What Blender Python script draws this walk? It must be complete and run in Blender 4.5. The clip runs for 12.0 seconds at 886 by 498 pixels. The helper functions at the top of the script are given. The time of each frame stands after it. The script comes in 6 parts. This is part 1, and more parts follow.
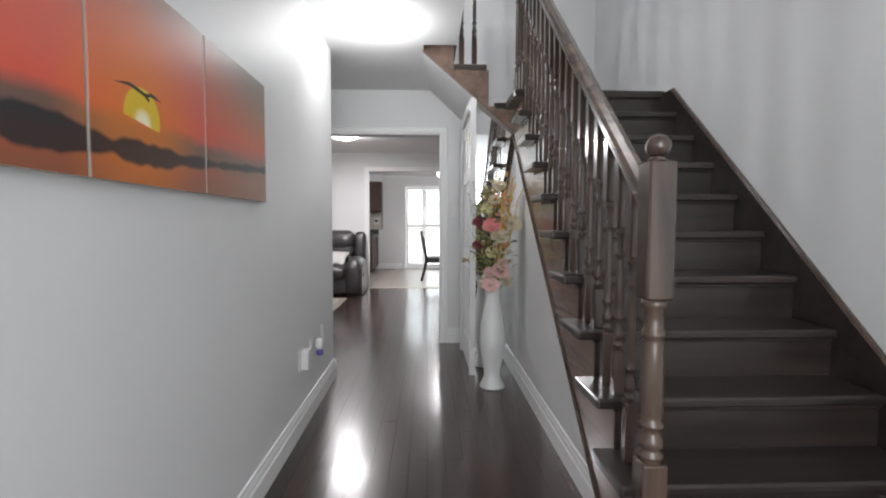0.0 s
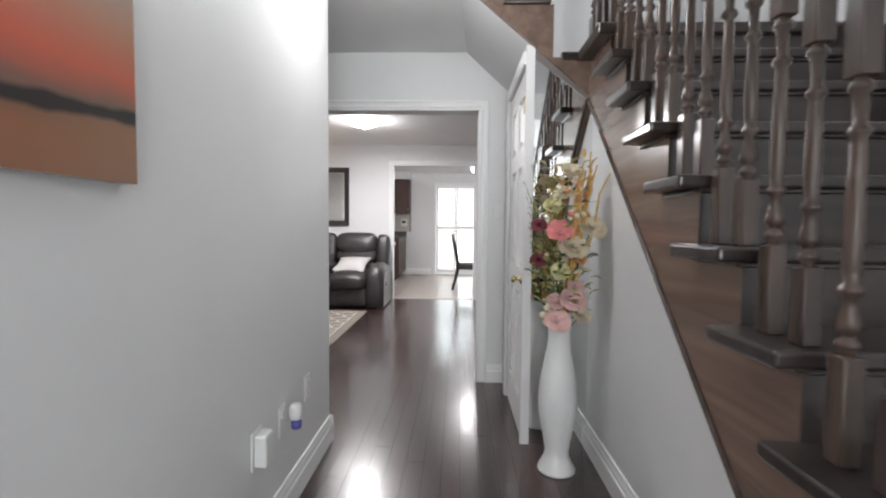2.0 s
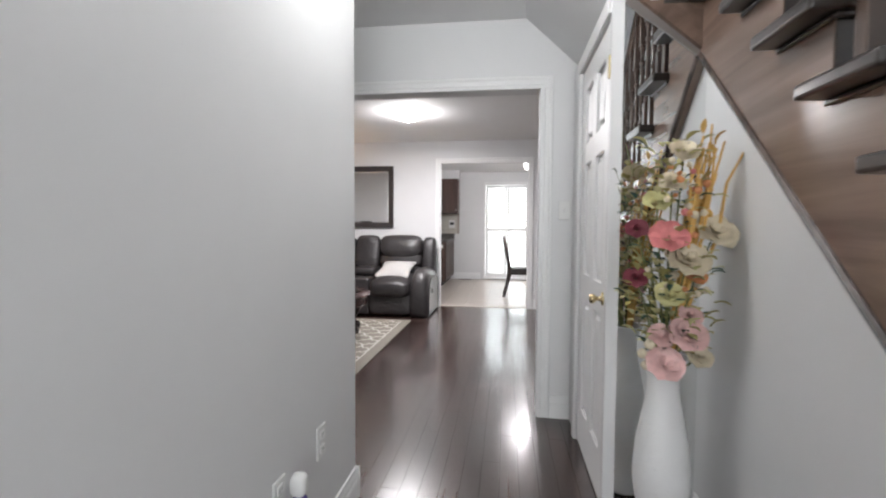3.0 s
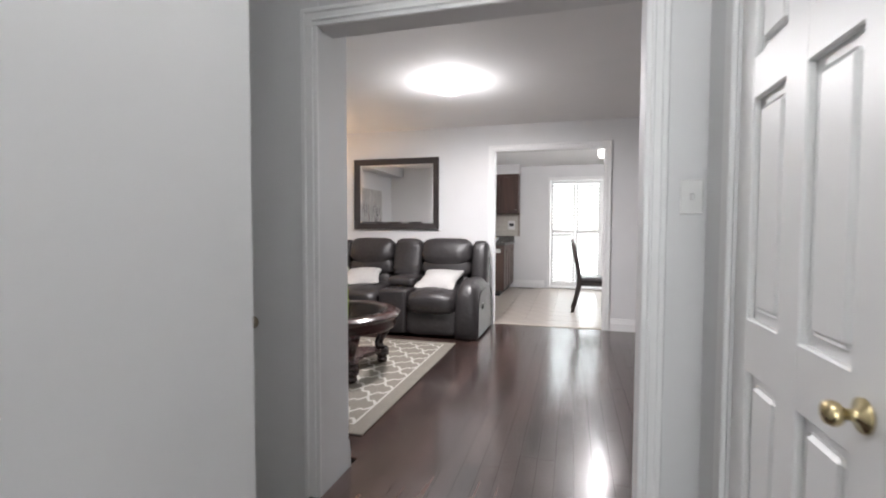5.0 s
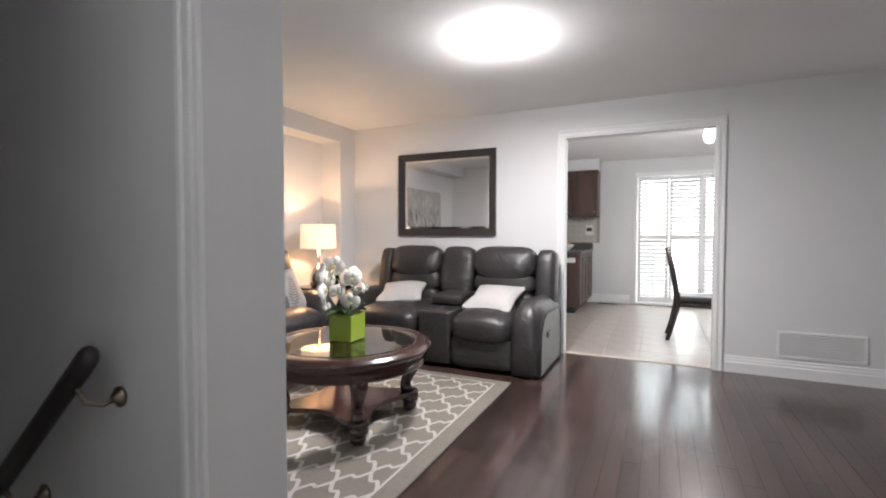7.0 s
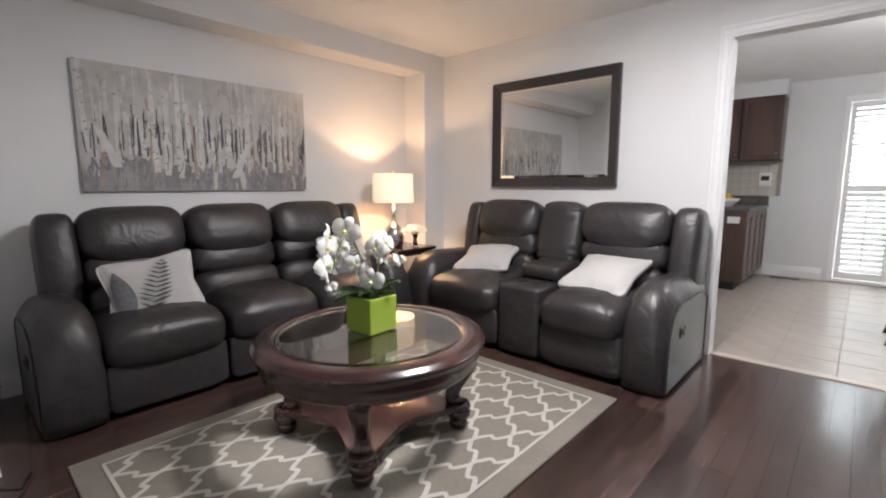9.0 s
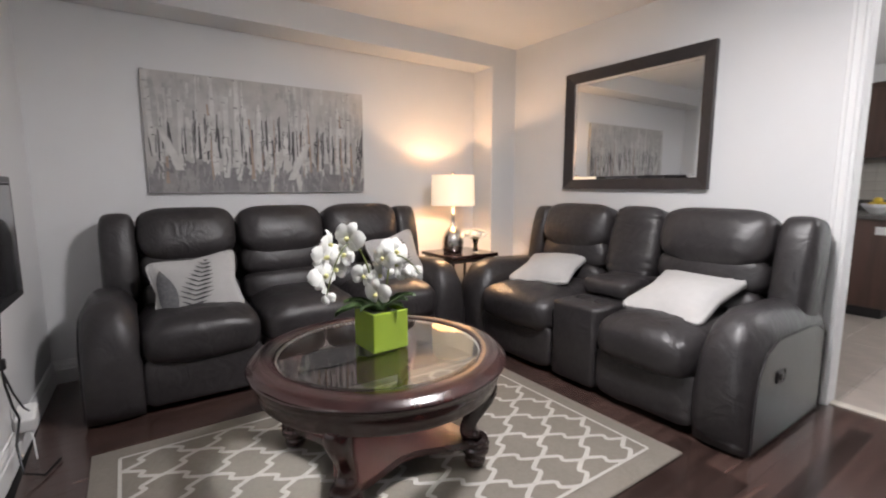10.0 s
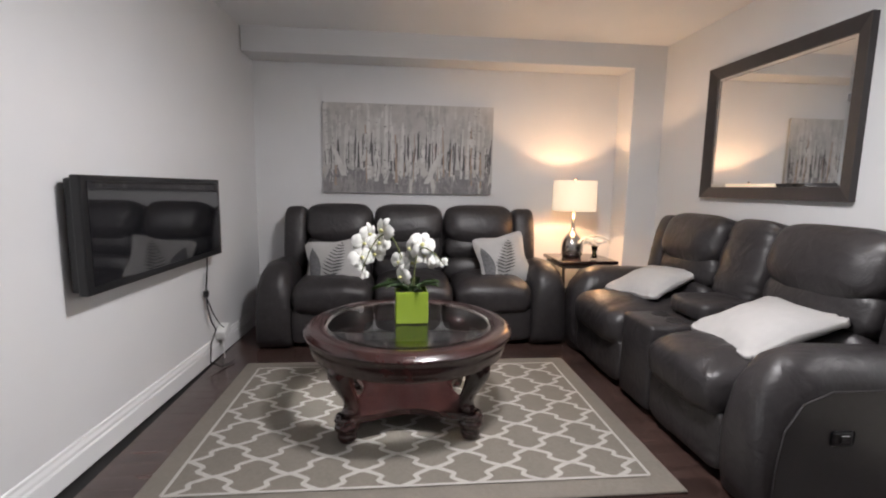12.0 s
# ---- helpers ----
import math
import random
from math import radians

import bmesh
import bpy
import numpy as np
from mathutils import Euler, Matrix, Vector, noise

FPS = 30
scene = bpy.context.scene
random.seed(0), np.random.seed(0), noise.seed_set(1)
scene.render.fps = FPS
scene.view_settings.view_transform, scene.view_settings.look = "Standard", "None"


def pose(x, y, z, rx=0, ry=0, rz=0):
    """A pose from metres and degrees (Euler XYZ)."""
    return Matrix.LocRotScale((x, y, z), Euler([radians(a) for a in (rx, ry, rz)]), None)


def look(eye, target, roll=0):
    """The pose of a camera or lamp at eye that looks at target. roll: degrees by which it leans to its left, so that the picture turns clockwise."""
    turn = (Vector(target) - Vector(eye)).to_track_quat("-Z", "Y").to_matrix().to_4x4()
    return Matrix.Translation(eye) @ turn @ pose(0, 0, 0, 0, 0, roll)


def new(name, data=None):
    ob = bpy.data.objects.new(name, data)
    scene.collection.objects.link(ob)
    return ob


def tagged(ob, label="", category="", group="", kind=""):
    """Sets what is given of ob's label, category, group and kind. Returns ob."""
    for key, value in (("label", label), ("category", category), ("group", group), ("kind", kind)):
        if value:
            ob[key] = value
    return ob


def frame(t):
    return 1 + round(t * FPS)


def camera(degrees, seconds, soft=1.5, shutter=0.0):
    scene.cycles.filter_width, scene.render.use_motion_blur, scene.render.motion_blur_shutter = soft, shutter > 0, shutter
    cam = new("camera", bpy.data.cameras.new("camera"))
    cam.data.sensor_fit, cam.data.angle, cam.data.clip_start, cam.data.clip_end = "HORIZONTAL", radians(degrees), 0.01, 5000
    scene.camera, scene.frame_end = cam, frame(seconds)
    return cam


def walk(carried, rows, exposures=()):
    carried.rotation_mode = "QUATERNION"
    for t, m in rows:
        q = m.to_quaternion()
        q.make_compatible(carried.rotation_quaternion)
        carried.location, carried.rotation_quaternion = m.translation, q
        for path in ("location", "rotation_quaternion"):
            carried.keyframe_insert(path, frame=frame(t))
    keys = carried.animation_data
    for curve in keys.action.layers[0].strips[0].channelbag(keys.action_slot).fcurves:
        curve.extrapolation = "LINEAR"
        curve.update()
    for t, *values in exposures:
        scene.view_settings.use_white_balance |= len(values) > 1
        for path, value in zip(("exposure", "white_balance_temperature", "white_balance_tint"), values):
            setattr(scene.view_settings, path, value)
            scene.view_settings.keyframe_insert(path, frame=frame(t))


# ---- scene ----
cam = camera(87.9, 12.0, soft=2.0, shutter=0.4)
METRES, EYE, TILT, LEAN, TURN = 6.3, 1.150, 0.0, 0.0, -2.1
ROWS = [
    (0.0, 0.0, 0.0, 0.0, 0.01, -2.97, -0.13),
    (0.5, -0.0003, 0.0333, 0.0004, 0.19, -2.98, -0.17),
    (1.0, -0.002, 0.0758, 0.0011, 0.38, -3.02, -0.36),
    (1.5, -0.0047, 0.1126, 0.0016, 1.39, -2.93, -0.43),
    (2.0, -0.0089, 0.1646, 0.0024, 3.88, -2.83, -0.5),
    (2.5, -0.0133, 0.2046, 0.0031, 6.59, -2.66, -0.4),
    (3.0, -0.0197, 0.2512, 0.0036, 9.92, -2.69, -0.34),
    (3.5, -0.0243, 0.2877, 0.0045, 12.44, -2.76, -0.29),
    (5.5, -0.0361, 0.4790, 0.0026, 19.85, -2.28, -0.1),
    (6.0, -0.0414, 0.5226, 0.0042, 22.20, -2.04, -0.02),
    (6.5, -0.0473, 0.5542, 0.0046, 24.50, -1.75, -0.02),
    (8.5, -0.0686, 0.7158, 0.0059, 39.68, -5.47, -0.04),
    (9.0, -0.0791, 0.7557, 0.005, 44.45, -7.93, 0.11),
    (9.5, -0.0812, 0.7889, 0.005, 49.53, -8.36, 0.09),
    (10.0, -0.073, 0.8291, 0.0056, 57.47, -7.73, 0.09),
    (10.5, -0.0578, 0.8586, 0.0064, 65.22, -7.05, -0.02),
    (11.0, -0.0319, 0.8911, 0.007, 73.55, -6.9, -0.28),
    (11.5, -0.002, 0.9241, 0.0077, 81.07, -7.25, -0.82),
    (12.0, 0.0238, 0.9595, 0.0079, 86.68, -7.54, -0.99),
]
walk(cam, [(t, pose(0, 0, EYE, TILT, LEAN, TURN) @ pose(METRES * x, METRES * y, METRES * z, 90 + pitch, roll, yaw)) for t, x, y, z, yaw, pitch, roll in ROWS], exposures=[(0.0, 0.36), (1.0, 0.45), (1.5, 0.50), (2.5, 0.73), (3.7, 0.74), (5.5, 0.80), (6.5, 0.76), (8.5, 0.60), (9.5, 0.54), (10.5, 0.50), (12.0, 0.37)])

# ---- world and light ----
world = bpy.data.worlds.new("world")
scene.world = world
world.use_nodes = True
sky = world.node_tree.nodes.new("ShaderNodeTexSky")
sky.sky_type, sky.sun_disc = "NISHITA", False
sky.sun_elevation, sky.sun_rotation = radians(40), radians(30)
world.node_tree.links.new(sky.outputs[0], world.node_tree.nodes["Background"].inputs[0])
world.node_tree.nodes["Background"].inputs[1].default_value = 0.12


def lamp(name, kind, m, watts, color=(1, 1, 1), **more):
    data = bpy.data.lights.new(name, kind)
    data.energy, data.color = watts, color
    if "size" in more:
        data.size = more["size"]
    if "size_y" in more:
        data.shape, data.size_y = "RECTANGLE", more["size_y"]
    if "radius" in more:
        data.shadow_soft_size = more["radius"]
    ob = new(name, data)
    ob.matrix_world = m
    return ob


SUN = look((3, 16, 9), (0.5, 10, 0))
sun = lamp("sun", "SUN", SUN, 1.0, (1, 0.96, 0.9))
sun.data.angle = radians(10)
WARM, COOL = (1.0, 0.64, 0.38), (0.99, 0.96, 0.985)


lamp("bulb_living", "POINT", pose(-1.14, 6.58, 2.30), 11, COOL, radius=0.06)
lamp("bowl_living", "AREA", pose(-1.14, 6.58, 2.330), 43, COOL, size=0.29).data.shape = "DISK"
lamp("bulb_hall", "POINT", pose(-0.30, 2.99, 2.30), 9.0, (0.97, 0.985, 1.0), radius=0.09)
lamp("bulb_kitchen", "POINT", pose(0.26, 9.15, 2.19), 42, COOL, radius=0.05)
lamp("bulb_table_lamp", "POINT", pose(-3.42, 7.515, 1.15), 14, WARM, radius=0.015)
# Unseen fill high in the stairwell, added to brighten the stairs.
lamp("fill_stairwell", "AREA", look((0.9, 2.0, 5.0), (0.9, 2.0, 0)), 6, COOL, size=0.5)
lamp("bulb_upstairs", "POINT", pose(-0.62, 2.35, 3.85), 42, (0.97, 0.99, 1.0), radius=0.05)
lamp("daylight_patio", "AREA", look((0.42, 12.30, 1.1), (0.42, 9.0, 0.9)), 48, (0.95, 0.98, 1.0), size=1.8, size_y=2.0)
# Fill added inside the plain entry wall, which has no window or door glass.
lamp("fill_entry", "AREA", look((0.45, -1.55, 1.5), (0.2, 3.0, 1.0)), 46, (0.95, 0.985, 1.0), size=1.4, size_y=2.0)

# ---- materials ----
def material(name, color, rough=0.5, metal=0.0, vary=0.0, scale=8.0, bump=0.0, bump_scale=200.0, coat=0.0, stretch=(1, 1, 1), second=None, spec=0.5):
    """A Principled material: two scales of noise in the colour, and a fine relief."""
    m = bpy.data.materials.new(name)
    m.use_nodes = True
    n, l = m.node_tree.nodes, m.node_tree.links
    b = n["Principled BSDF"]
    b.inputs["Base Color"].default_value = (*color, 1)
    b.inputs["Roughness"].default_value = rough
    b.inputs["Metallic"].default_value = metal
    b.inputs["Coat Weight"].default_value = coat
    b.inputs["Specular IOR Level"].default_value = spec
    co = n.new("ShaderNodeTexCoord")
    mp = n.new("ShaderNodeMapping")
    mp.inputs["Scale"].default_value = stretch
    l.new(co.outputs["Object"], mp.inputs["Vector"])
    if vary:
        a, c = n.new("ShaderNodeTexNoise"), n.new("ShaderNodeTexNoise")
        a.inputs["Scale"].default_value, a.inputs["Detail"].default_value = scale, 6
        c.inputs["Scale"].default_value, c.inputs["Detail"].default_value = scale * 0.12, 3
        l.new(mp.outputs[0], a.inputs["Vector"])
        l.new(co.outputs["Object"], c.inputs["Vector"])
        add = n.new("ShaderNodeMath")
        l.new(a.outputs[0], add.inputs[0])
        l.new(c.outputs[0], add.inputs[1])
        ramp = n.new("ShaderNodeMapRange")
        ramp.inputs["From Min"].default_value, ramp.inputs["From Max"].default_value = 0.65, 1.35
        l.new(add.outputs[0], ramp.inputs["Value"])
        mix = n.new("ShaderNodeMix")
        mix.data_type = "RGBA"
        lo = second or tuple(v * (1 - vary) for v in color)
        hi = color if second else tuple(min(1, v * (1 + vary)) for v in color)
        mix.inputs["A"].default_value, mix.inputs["B"].default_value = (*lo, 1), (*hi, 1)
        l.new(ramp.outputs[0], mix.inputs["Factor"])
        l.new(mix.outputs["Result"], b.inputs["Base Color"])
        rr = n.new("ShaderNodeMapRange")
        rr.inputs["To Min"].default_value, rr.inputs["To Max"].default_value = rough * 0.85, min(1, rough * 1.15)
        l.new(c.outputs[0], rr.inputs["Value"])
        l.new(rr.outputs[0], b.inputs["Roughness"])
    if bump:
        t = n.new("ShaderNodeTexNoise")
        t.inputs["Scale"].default_value, t.inputs["Detail"].default_value = bump_scale, 4
        l.new(mp.outputs[0], t.inputs["Vector"])
        bp = n.new("ShaderNodeBump")
        bp.inputs["Strength"].default_value, bp.inputs["Distance"].default_value = bump, 0.002
        l.new(t.outputs[0], bp.inputs["Height"])
        l.new(bp.outputs[0], b.inputs["Normal"])
    return m


def wrinkles(m, scale, strength):
    """Adds a coarse relief of folds under the fine grain."""
    n, l = m.node_tree.nodes, m.node_tree.links
    co, t, bp = n.new("ShaderNodeTexCoord"), n.new("ShaderNodeTexNoise"), n.new("ShaderNodeBump")
    t.inputs["Scale"].default_value, t.inputs["Detail"].default_value, t.inputs["Distortion"].default_value = scale, 3, 1.2
    bp.inputs["Strength"].default_value, bp.inputs["Distance"].default_value = strength, 0.012
    l.new(co.outputs["Object"], t.inputs["Vector"])
    l.new(t.outputs[0], bp.inputs["Height"])
    fine = [q for q in n if q.type == "BUMP" and q != bp][0]
    l.new(bp.outputs[0], fine.inputs["Normal"])


def glow(name, color, strength):
    m = bpy.data.materials.new(name)
    m.use_nodes = True
    b = m.node_tree.nodes["Principled BSDF"]
    b.inputs["Base Color"].default_value = (*color, 1)
    b.inputs["Emission Color"].default_value = (*color, 1)
    b.inputs["Emission Strength"].default_value = strength
    return m


def wood(name, dark, light, rough=0.3, coat=0.0, axis="Y", scale=14.0, per_piece=0.0):
    """Grain stretched along one axis; per_piece: how much single pieces differ."""
    m = bpy.data.materials.new(name)
    m.use_nodes = True
    n, l = m.node_tree.nodes, m.node_tree.links
    b = n["Principled BSDF"]
    b.inputs["Roughness"].default_value, b.inputs["Coat Weight"].default_value = rough, coat
    b.inputs["Coat Roughness"].default_value = 0.13
    co, mp, info = n.new("ShaderNodeTexCoord"), n.new("ShaderNodeMapping"), n.new("ShaderNodeObjectInfo")
    mp.inputs["Scale"].default_value = tuple(0.07 if a == axis else 1 for a in "XYZ")
    l.new(co.outputs["Object"], mp.inputs["Vector"])
    shift = n.new("ShaderNodeVectorMath")
    shift.operation = "MULTIPLY_ADD"
    shift.inputs[1].default_value = (7, 7, 7)
    l.new(info.outputs["Random"], shift.inputs[0])
    l.new(mp.outputs[0], shift.inputs[2])
    a = n.new("ShaderNodeTexNoise")
    a.inputs["Scale"].default_value, a.inputs["Detail"].default_value, a.inputs["Distortion"].default_value = scale, 8, 0.6
    l.new(shift.outputs[0], a.inputs["Vector"])
    ramp = n.new("ShaderNodeValToRGB")
    ramp.color_ramp.elements[0].position, ramp.color_ramp.elements[1].position = 0.32, 0.72
    ramp.color_ramp.elements[0].color, ramp.color_ramp.elements[1].color = (*dark, 1), (*light, 1)
    l.new(a.outputs[0], ramp.inputs[0])
    hsv = n.new("ShaderNodeHueSaturation")
    val = n.new("ShaderNodeMapRange")
    val.inputs["To Min"].default_value, val.inputs["To Max"].default_value = 1 - per_piece, 1 + per_piece
    l.new(info.outputs["Random"], val.inputs["Value"])
    l.new(val.outputs[0], hsv.inputs["Value"])
    l.new(ramp.outputs[0], hsv.inputs["Color"])
    l.new(hsv.outputs[0], b.inputs["Base Color"])
    bp = n.new("ShaderNodeBump")
    bp.inputs["Strength"].default_value, bp.inputs["Distance"].default_value = 0.12, 0.001
    l.new(a.outputs[0], bp.inputs["Height"])
    l.new(bp.outputs[0], b.inputs["Normal"])
    return m


PAINT = material("wall_paint", (0.70, 0.70, 0.705), 0.5, vary=0.025, scale=3, bump=0.10, bump_scale=260)
CEIL = material("ceiling_paint", (0.84, 0.84, 0.84), 0.8, vary=0.02, scale=4, bump=0.35, bump_scale=120)
TRIM = material("trim_paint", (0.80, 0.80, 0.80), 0.42, vary=0.02, scale=5)
FLOOR = wood("floor_wood", (0.024, 0.014, 0.012), (0.066, 0.038, 0.032), 0.25, 0.45, "Y", 22, 0.38)
FLOOR_GAP = material("floor_joint", (0.006, 0.005, 0.005), 0.7)
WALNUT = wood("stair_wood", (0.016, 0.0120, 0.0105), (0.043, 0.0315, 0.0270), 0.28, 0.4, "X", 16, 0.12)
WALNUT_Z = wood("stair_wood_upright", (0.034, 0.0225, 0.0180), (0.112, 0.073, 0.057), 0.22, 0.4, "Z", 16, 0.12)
# Stringers' wood colour raised well above the treads to make up for weak light.
WALNUT_LIGHT = wood("stair_wood_brightened", (0.125, 0.084, 0.065), (0.235, 0.155, 0.118), 0.24, 0.4, "Y", 14, 0.1)
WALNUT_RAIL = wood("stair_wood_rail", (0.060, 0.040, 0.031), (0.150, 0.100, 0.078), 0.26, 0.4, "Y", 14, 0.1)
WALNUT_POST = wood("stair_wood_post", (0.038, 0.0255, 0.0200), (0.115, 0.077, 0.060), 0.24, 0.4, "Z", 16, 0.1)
MAHOGANY = wood("table_wood", (0.015, 0.0065, 0.0065), (0.052, 0.018, 0.016), 0.24, 0.5, "X", 9, 0.05)
LEATHER = material("leather", (0.0270, 0.0240, 0.0250), 0.41, vary=0.30, scale=30, bump=0.30, bump_scale=160)
LEATHER_SIDE = material("leather_side", (0.020, 0.0195, 0.021), 0.30, vary=0.2, scale=30, bump=0.06, bump_scale=160, spec=0.8)
wrinkles(LEATHER, 9.0, 0.60)
RUG = material("rug_pile", (0.172, 0.153, 0.128), 0.95, vary=0.12, scale=60, bump=0.8, bump_scale=500)
RUG_PALE = material("rug_pale_pile", (0.42, 0.40, 0.365), 0.95, vary=0.1, scale=60, bump=0.8, bump_scale=500)
MIRROR = material("mirror_silver", (0.86, 0.87, 0.87), 0.02, 1.0)
FRAME_DARK = material("dark_frame", (0.035, 0.03, 0.03), 0.35, vary=0.2, scale=40)
BLACK = material("black_plastic", (0.012, 0.012, 0.013), 0.3)
SCREEN = material("screen", (0.012, 0.012, 0.014), 0.05, spec=1.0, coat=0.8)
CLOTH = material("cushion_cloth", (0.42, 0.41, 0.40), 0.9, vary=0.05, scale=20, bump=0.5, bump_scale=420)
GREEN = material("green_glaze", (0.235, 0.33, 0.035), 0.25, vary=0.06, scale=6)
PETAL = material("white_petal", (0.66, 0.66, 0.63), 0.6, vary=0.10, scale=30)
LEAF = material("leaf", (0.06, 0.11, 0.035), 0.45, vary=0.3, scale=20)
STEM = material("stem", (0.13, 0.15, 0.05), 0.6, vary=0.2, scale=30)
CERAMIC = material("white_ceramic", (0.76, 0.76, 0.76), 0.35, vary=0.03, scale=10, bump=0.5, bump_scale=45)
BRASS = material("brass", (0.66, 0.55, 0.32), 0.25, 1.0, vary=0.1, scale=30)
BRONZE = material("bronze", (0.28, 0.24, 0.19), 0.35, 1.0, vary=0.2, scale=30)
CHROME = material("silver", (0.55, 0.53, 0.5), 0.18, 1.0, vary=0.2, scale=60, bump=0.6, bump_scale=60)
PLASTIC = material("white_plastic", (0.73, 0.73, 0.72), 0.4, vary=0.03, scale=12)
TILE = material("floor_tile", (0.35, 0.305, 0.268), 0.30, vary=0.20, scale=7, bump=0.15, bump_scale=60)
GROUT = material("grout", (0.34, 0.30, 0.265), 0.9, vary=0.1, scale=40)
CABINET = wood("cabinet_wood", (0.045, 0.022, 0.016), (0.10, 0.052, 0.038), 0.35, 0.1, "Z", 12, 0.05)
COUNTER = material("counter_stone", (0.09, 0.085, 0.08), 0.25, vary=0.5, scale=90)
DIFFUSER = glow("lit_diffuser", (1.0, 0.98, 0.95), 7)
SHADE = glow("lit_shade", (1.0, 0.80, 0.58), 0.42)


def glass(name, tint=(1, 1, 1), rough=0.0):
    m = bpy.data.materials.new(name)
    m.use_nodes = True
    b = m.node_tree.nodes["Principled BSDF"]
    b.inputs["Base Color"].default_value = (*tint, 1)
    b.inputs["Transmission Weight"].default_value, b.inputs["Roughness"].default_value, b.inputs["IOR"].default_value = 1, rough, 1.45
    return m


GLASS = glass("glass", (0.93, 0.97, 0.95))


# ---- mesh tools ----
def mesh_of(bm, mat, name, smooth=False):
    me = bpy.data.meshes.new(name)
    bmesh.ops.recalc_face_normals(bm, faces=bm.faces)
    if smooth:
        for f in bm.faces:
            f.smooth = True
    bm.to_mesh(me)
    bm.free()
    me.materials.append(mat)
    return me


def part(name, bm, mat, parent=None, label="", smooth=False):
    """Links a bmesh as one mesh object under a thing or a part."""
    ob = new(name, mesh_of(bm, mat, name, smooth))
    ob.parent = parent
    if label:
        tagged(ob, label)
    return ob


def again(name, me, m, parent=None):
    """One more object on a mesh that exists."""
    ob = new(name, me)
    ob.parent = parent
    ob.matrix_basis = m
    return ob


def thing(name, m, label, category, group="", kind=""):
    ob = new(name)
    ob.matrix_world = m
    return tagged(ob, label, category, group, kind)


def box(bm, x0, y0, z0, x1, y1, z1, bevel=0.0, seg=1):
    r = bmesh.ops.create_cube(bm, size=1)
    bmesh.ops.scale(bm, vec=(x1 - x0, y1 - y0, z1 - z0), verts=r["verts"])
    bmesh.ops.translate(bm, vec=((x0 + x1) / 2, (y0 + y1) / 2, (z0 + z1) / 2), verts=r["verts"])
    if bevel:
        es = list({e for v in r["verts"] for e in v.link_edges})
        bmesh.ops.bevel(bm, geom=es, offset=bevel, segments=seg, affect="EDGES", profile=0.5)
    return bm


def boxes(*rows, bevel=0.0, seg=1):
    bm = bmesh.new()
    for r in rows:
        box(bm, *r, bevel=bevel, seg=seg)
    return bm


def lathe(bm, profile, seg=20, at=(0, 0, 0), caps=True):
    """Turns (radius, height) pairs about z."""
    rings = []
    for r, z in profile:
        rings.append([bm.verts.new((at[0] + r * math.cos(2 * math.pi * k / seg), at[1] + r * math.sin(2 * math.pi * k / seg), at[2] + z)) for k in range(seg)])
    for a, b in zip(rings, rings[1:]):
        for k in range(seg):
            bm.faces.new((a[k], a[(k + 1) % seg], b[(k + 1) % seg], b[k]))
    if caps:
        bm.faces.new(rings[0][::-1])
        bm.faces.new(rings[-1])
    return bm


def tube(bm, pts, r, seg=8, r_end=None):
    """A round bar along points, tapering to r_end."""
    pts = [Vector(p) for p in pts]
    r_end = r if r_end is None else r_end
    rings = []
    for i, p in enumerate(pts):
        d = (pts[min(i + 1, len(pts) - 1)] - pts[max(i - 1, 0)]).normalized()
        u = d.orthogonal().normalized() if i == 0 else (u - d * u.dot(d)).normalized()
        w = d.cross(u)
        q = r + (r_end - r) * i / (len(pts) - 1)
        rings.append([bm.verts.new(p + u * (q * math.cos(2 * math.pi * k / seg)) + w * (q * math.sin(2 * math.pi * k / seg))) for k in range(seg)])
    for a, b in zip(rings, rings[1:]):
        for k in range(seg):
            bm.faces.new((a[k], a[(k + 1) % seg], b[(k + 1) % seg], b[k]))
    bm.faces.new(rings[0][::-1])
    bm.faces.new(rings[-1])
    return bm


def prism(bm, outline, axis, lo, hi):
    """Extrudes an outline of (u, v) pairs along an axis from lo to hi."""
    def put(u, v, w):
        return {"x": (w, u, v), "y": (u, w, v), "z": (u, v, w)}[axis]
    a = [bm.verts.new(put(u, v, lo)) for u, v in outline]
    b = [bm.verts.new(put(u, v, hi)) for u, v in outline]
    n = len(outline)
    for k in range(n):
        bm.faces.new((a[k], a[(k + 1) % n], b[(k + 1) % n], b[k]))
    bm.faces.new(a[::-1])
    bm.faces.new(b)
    return bm


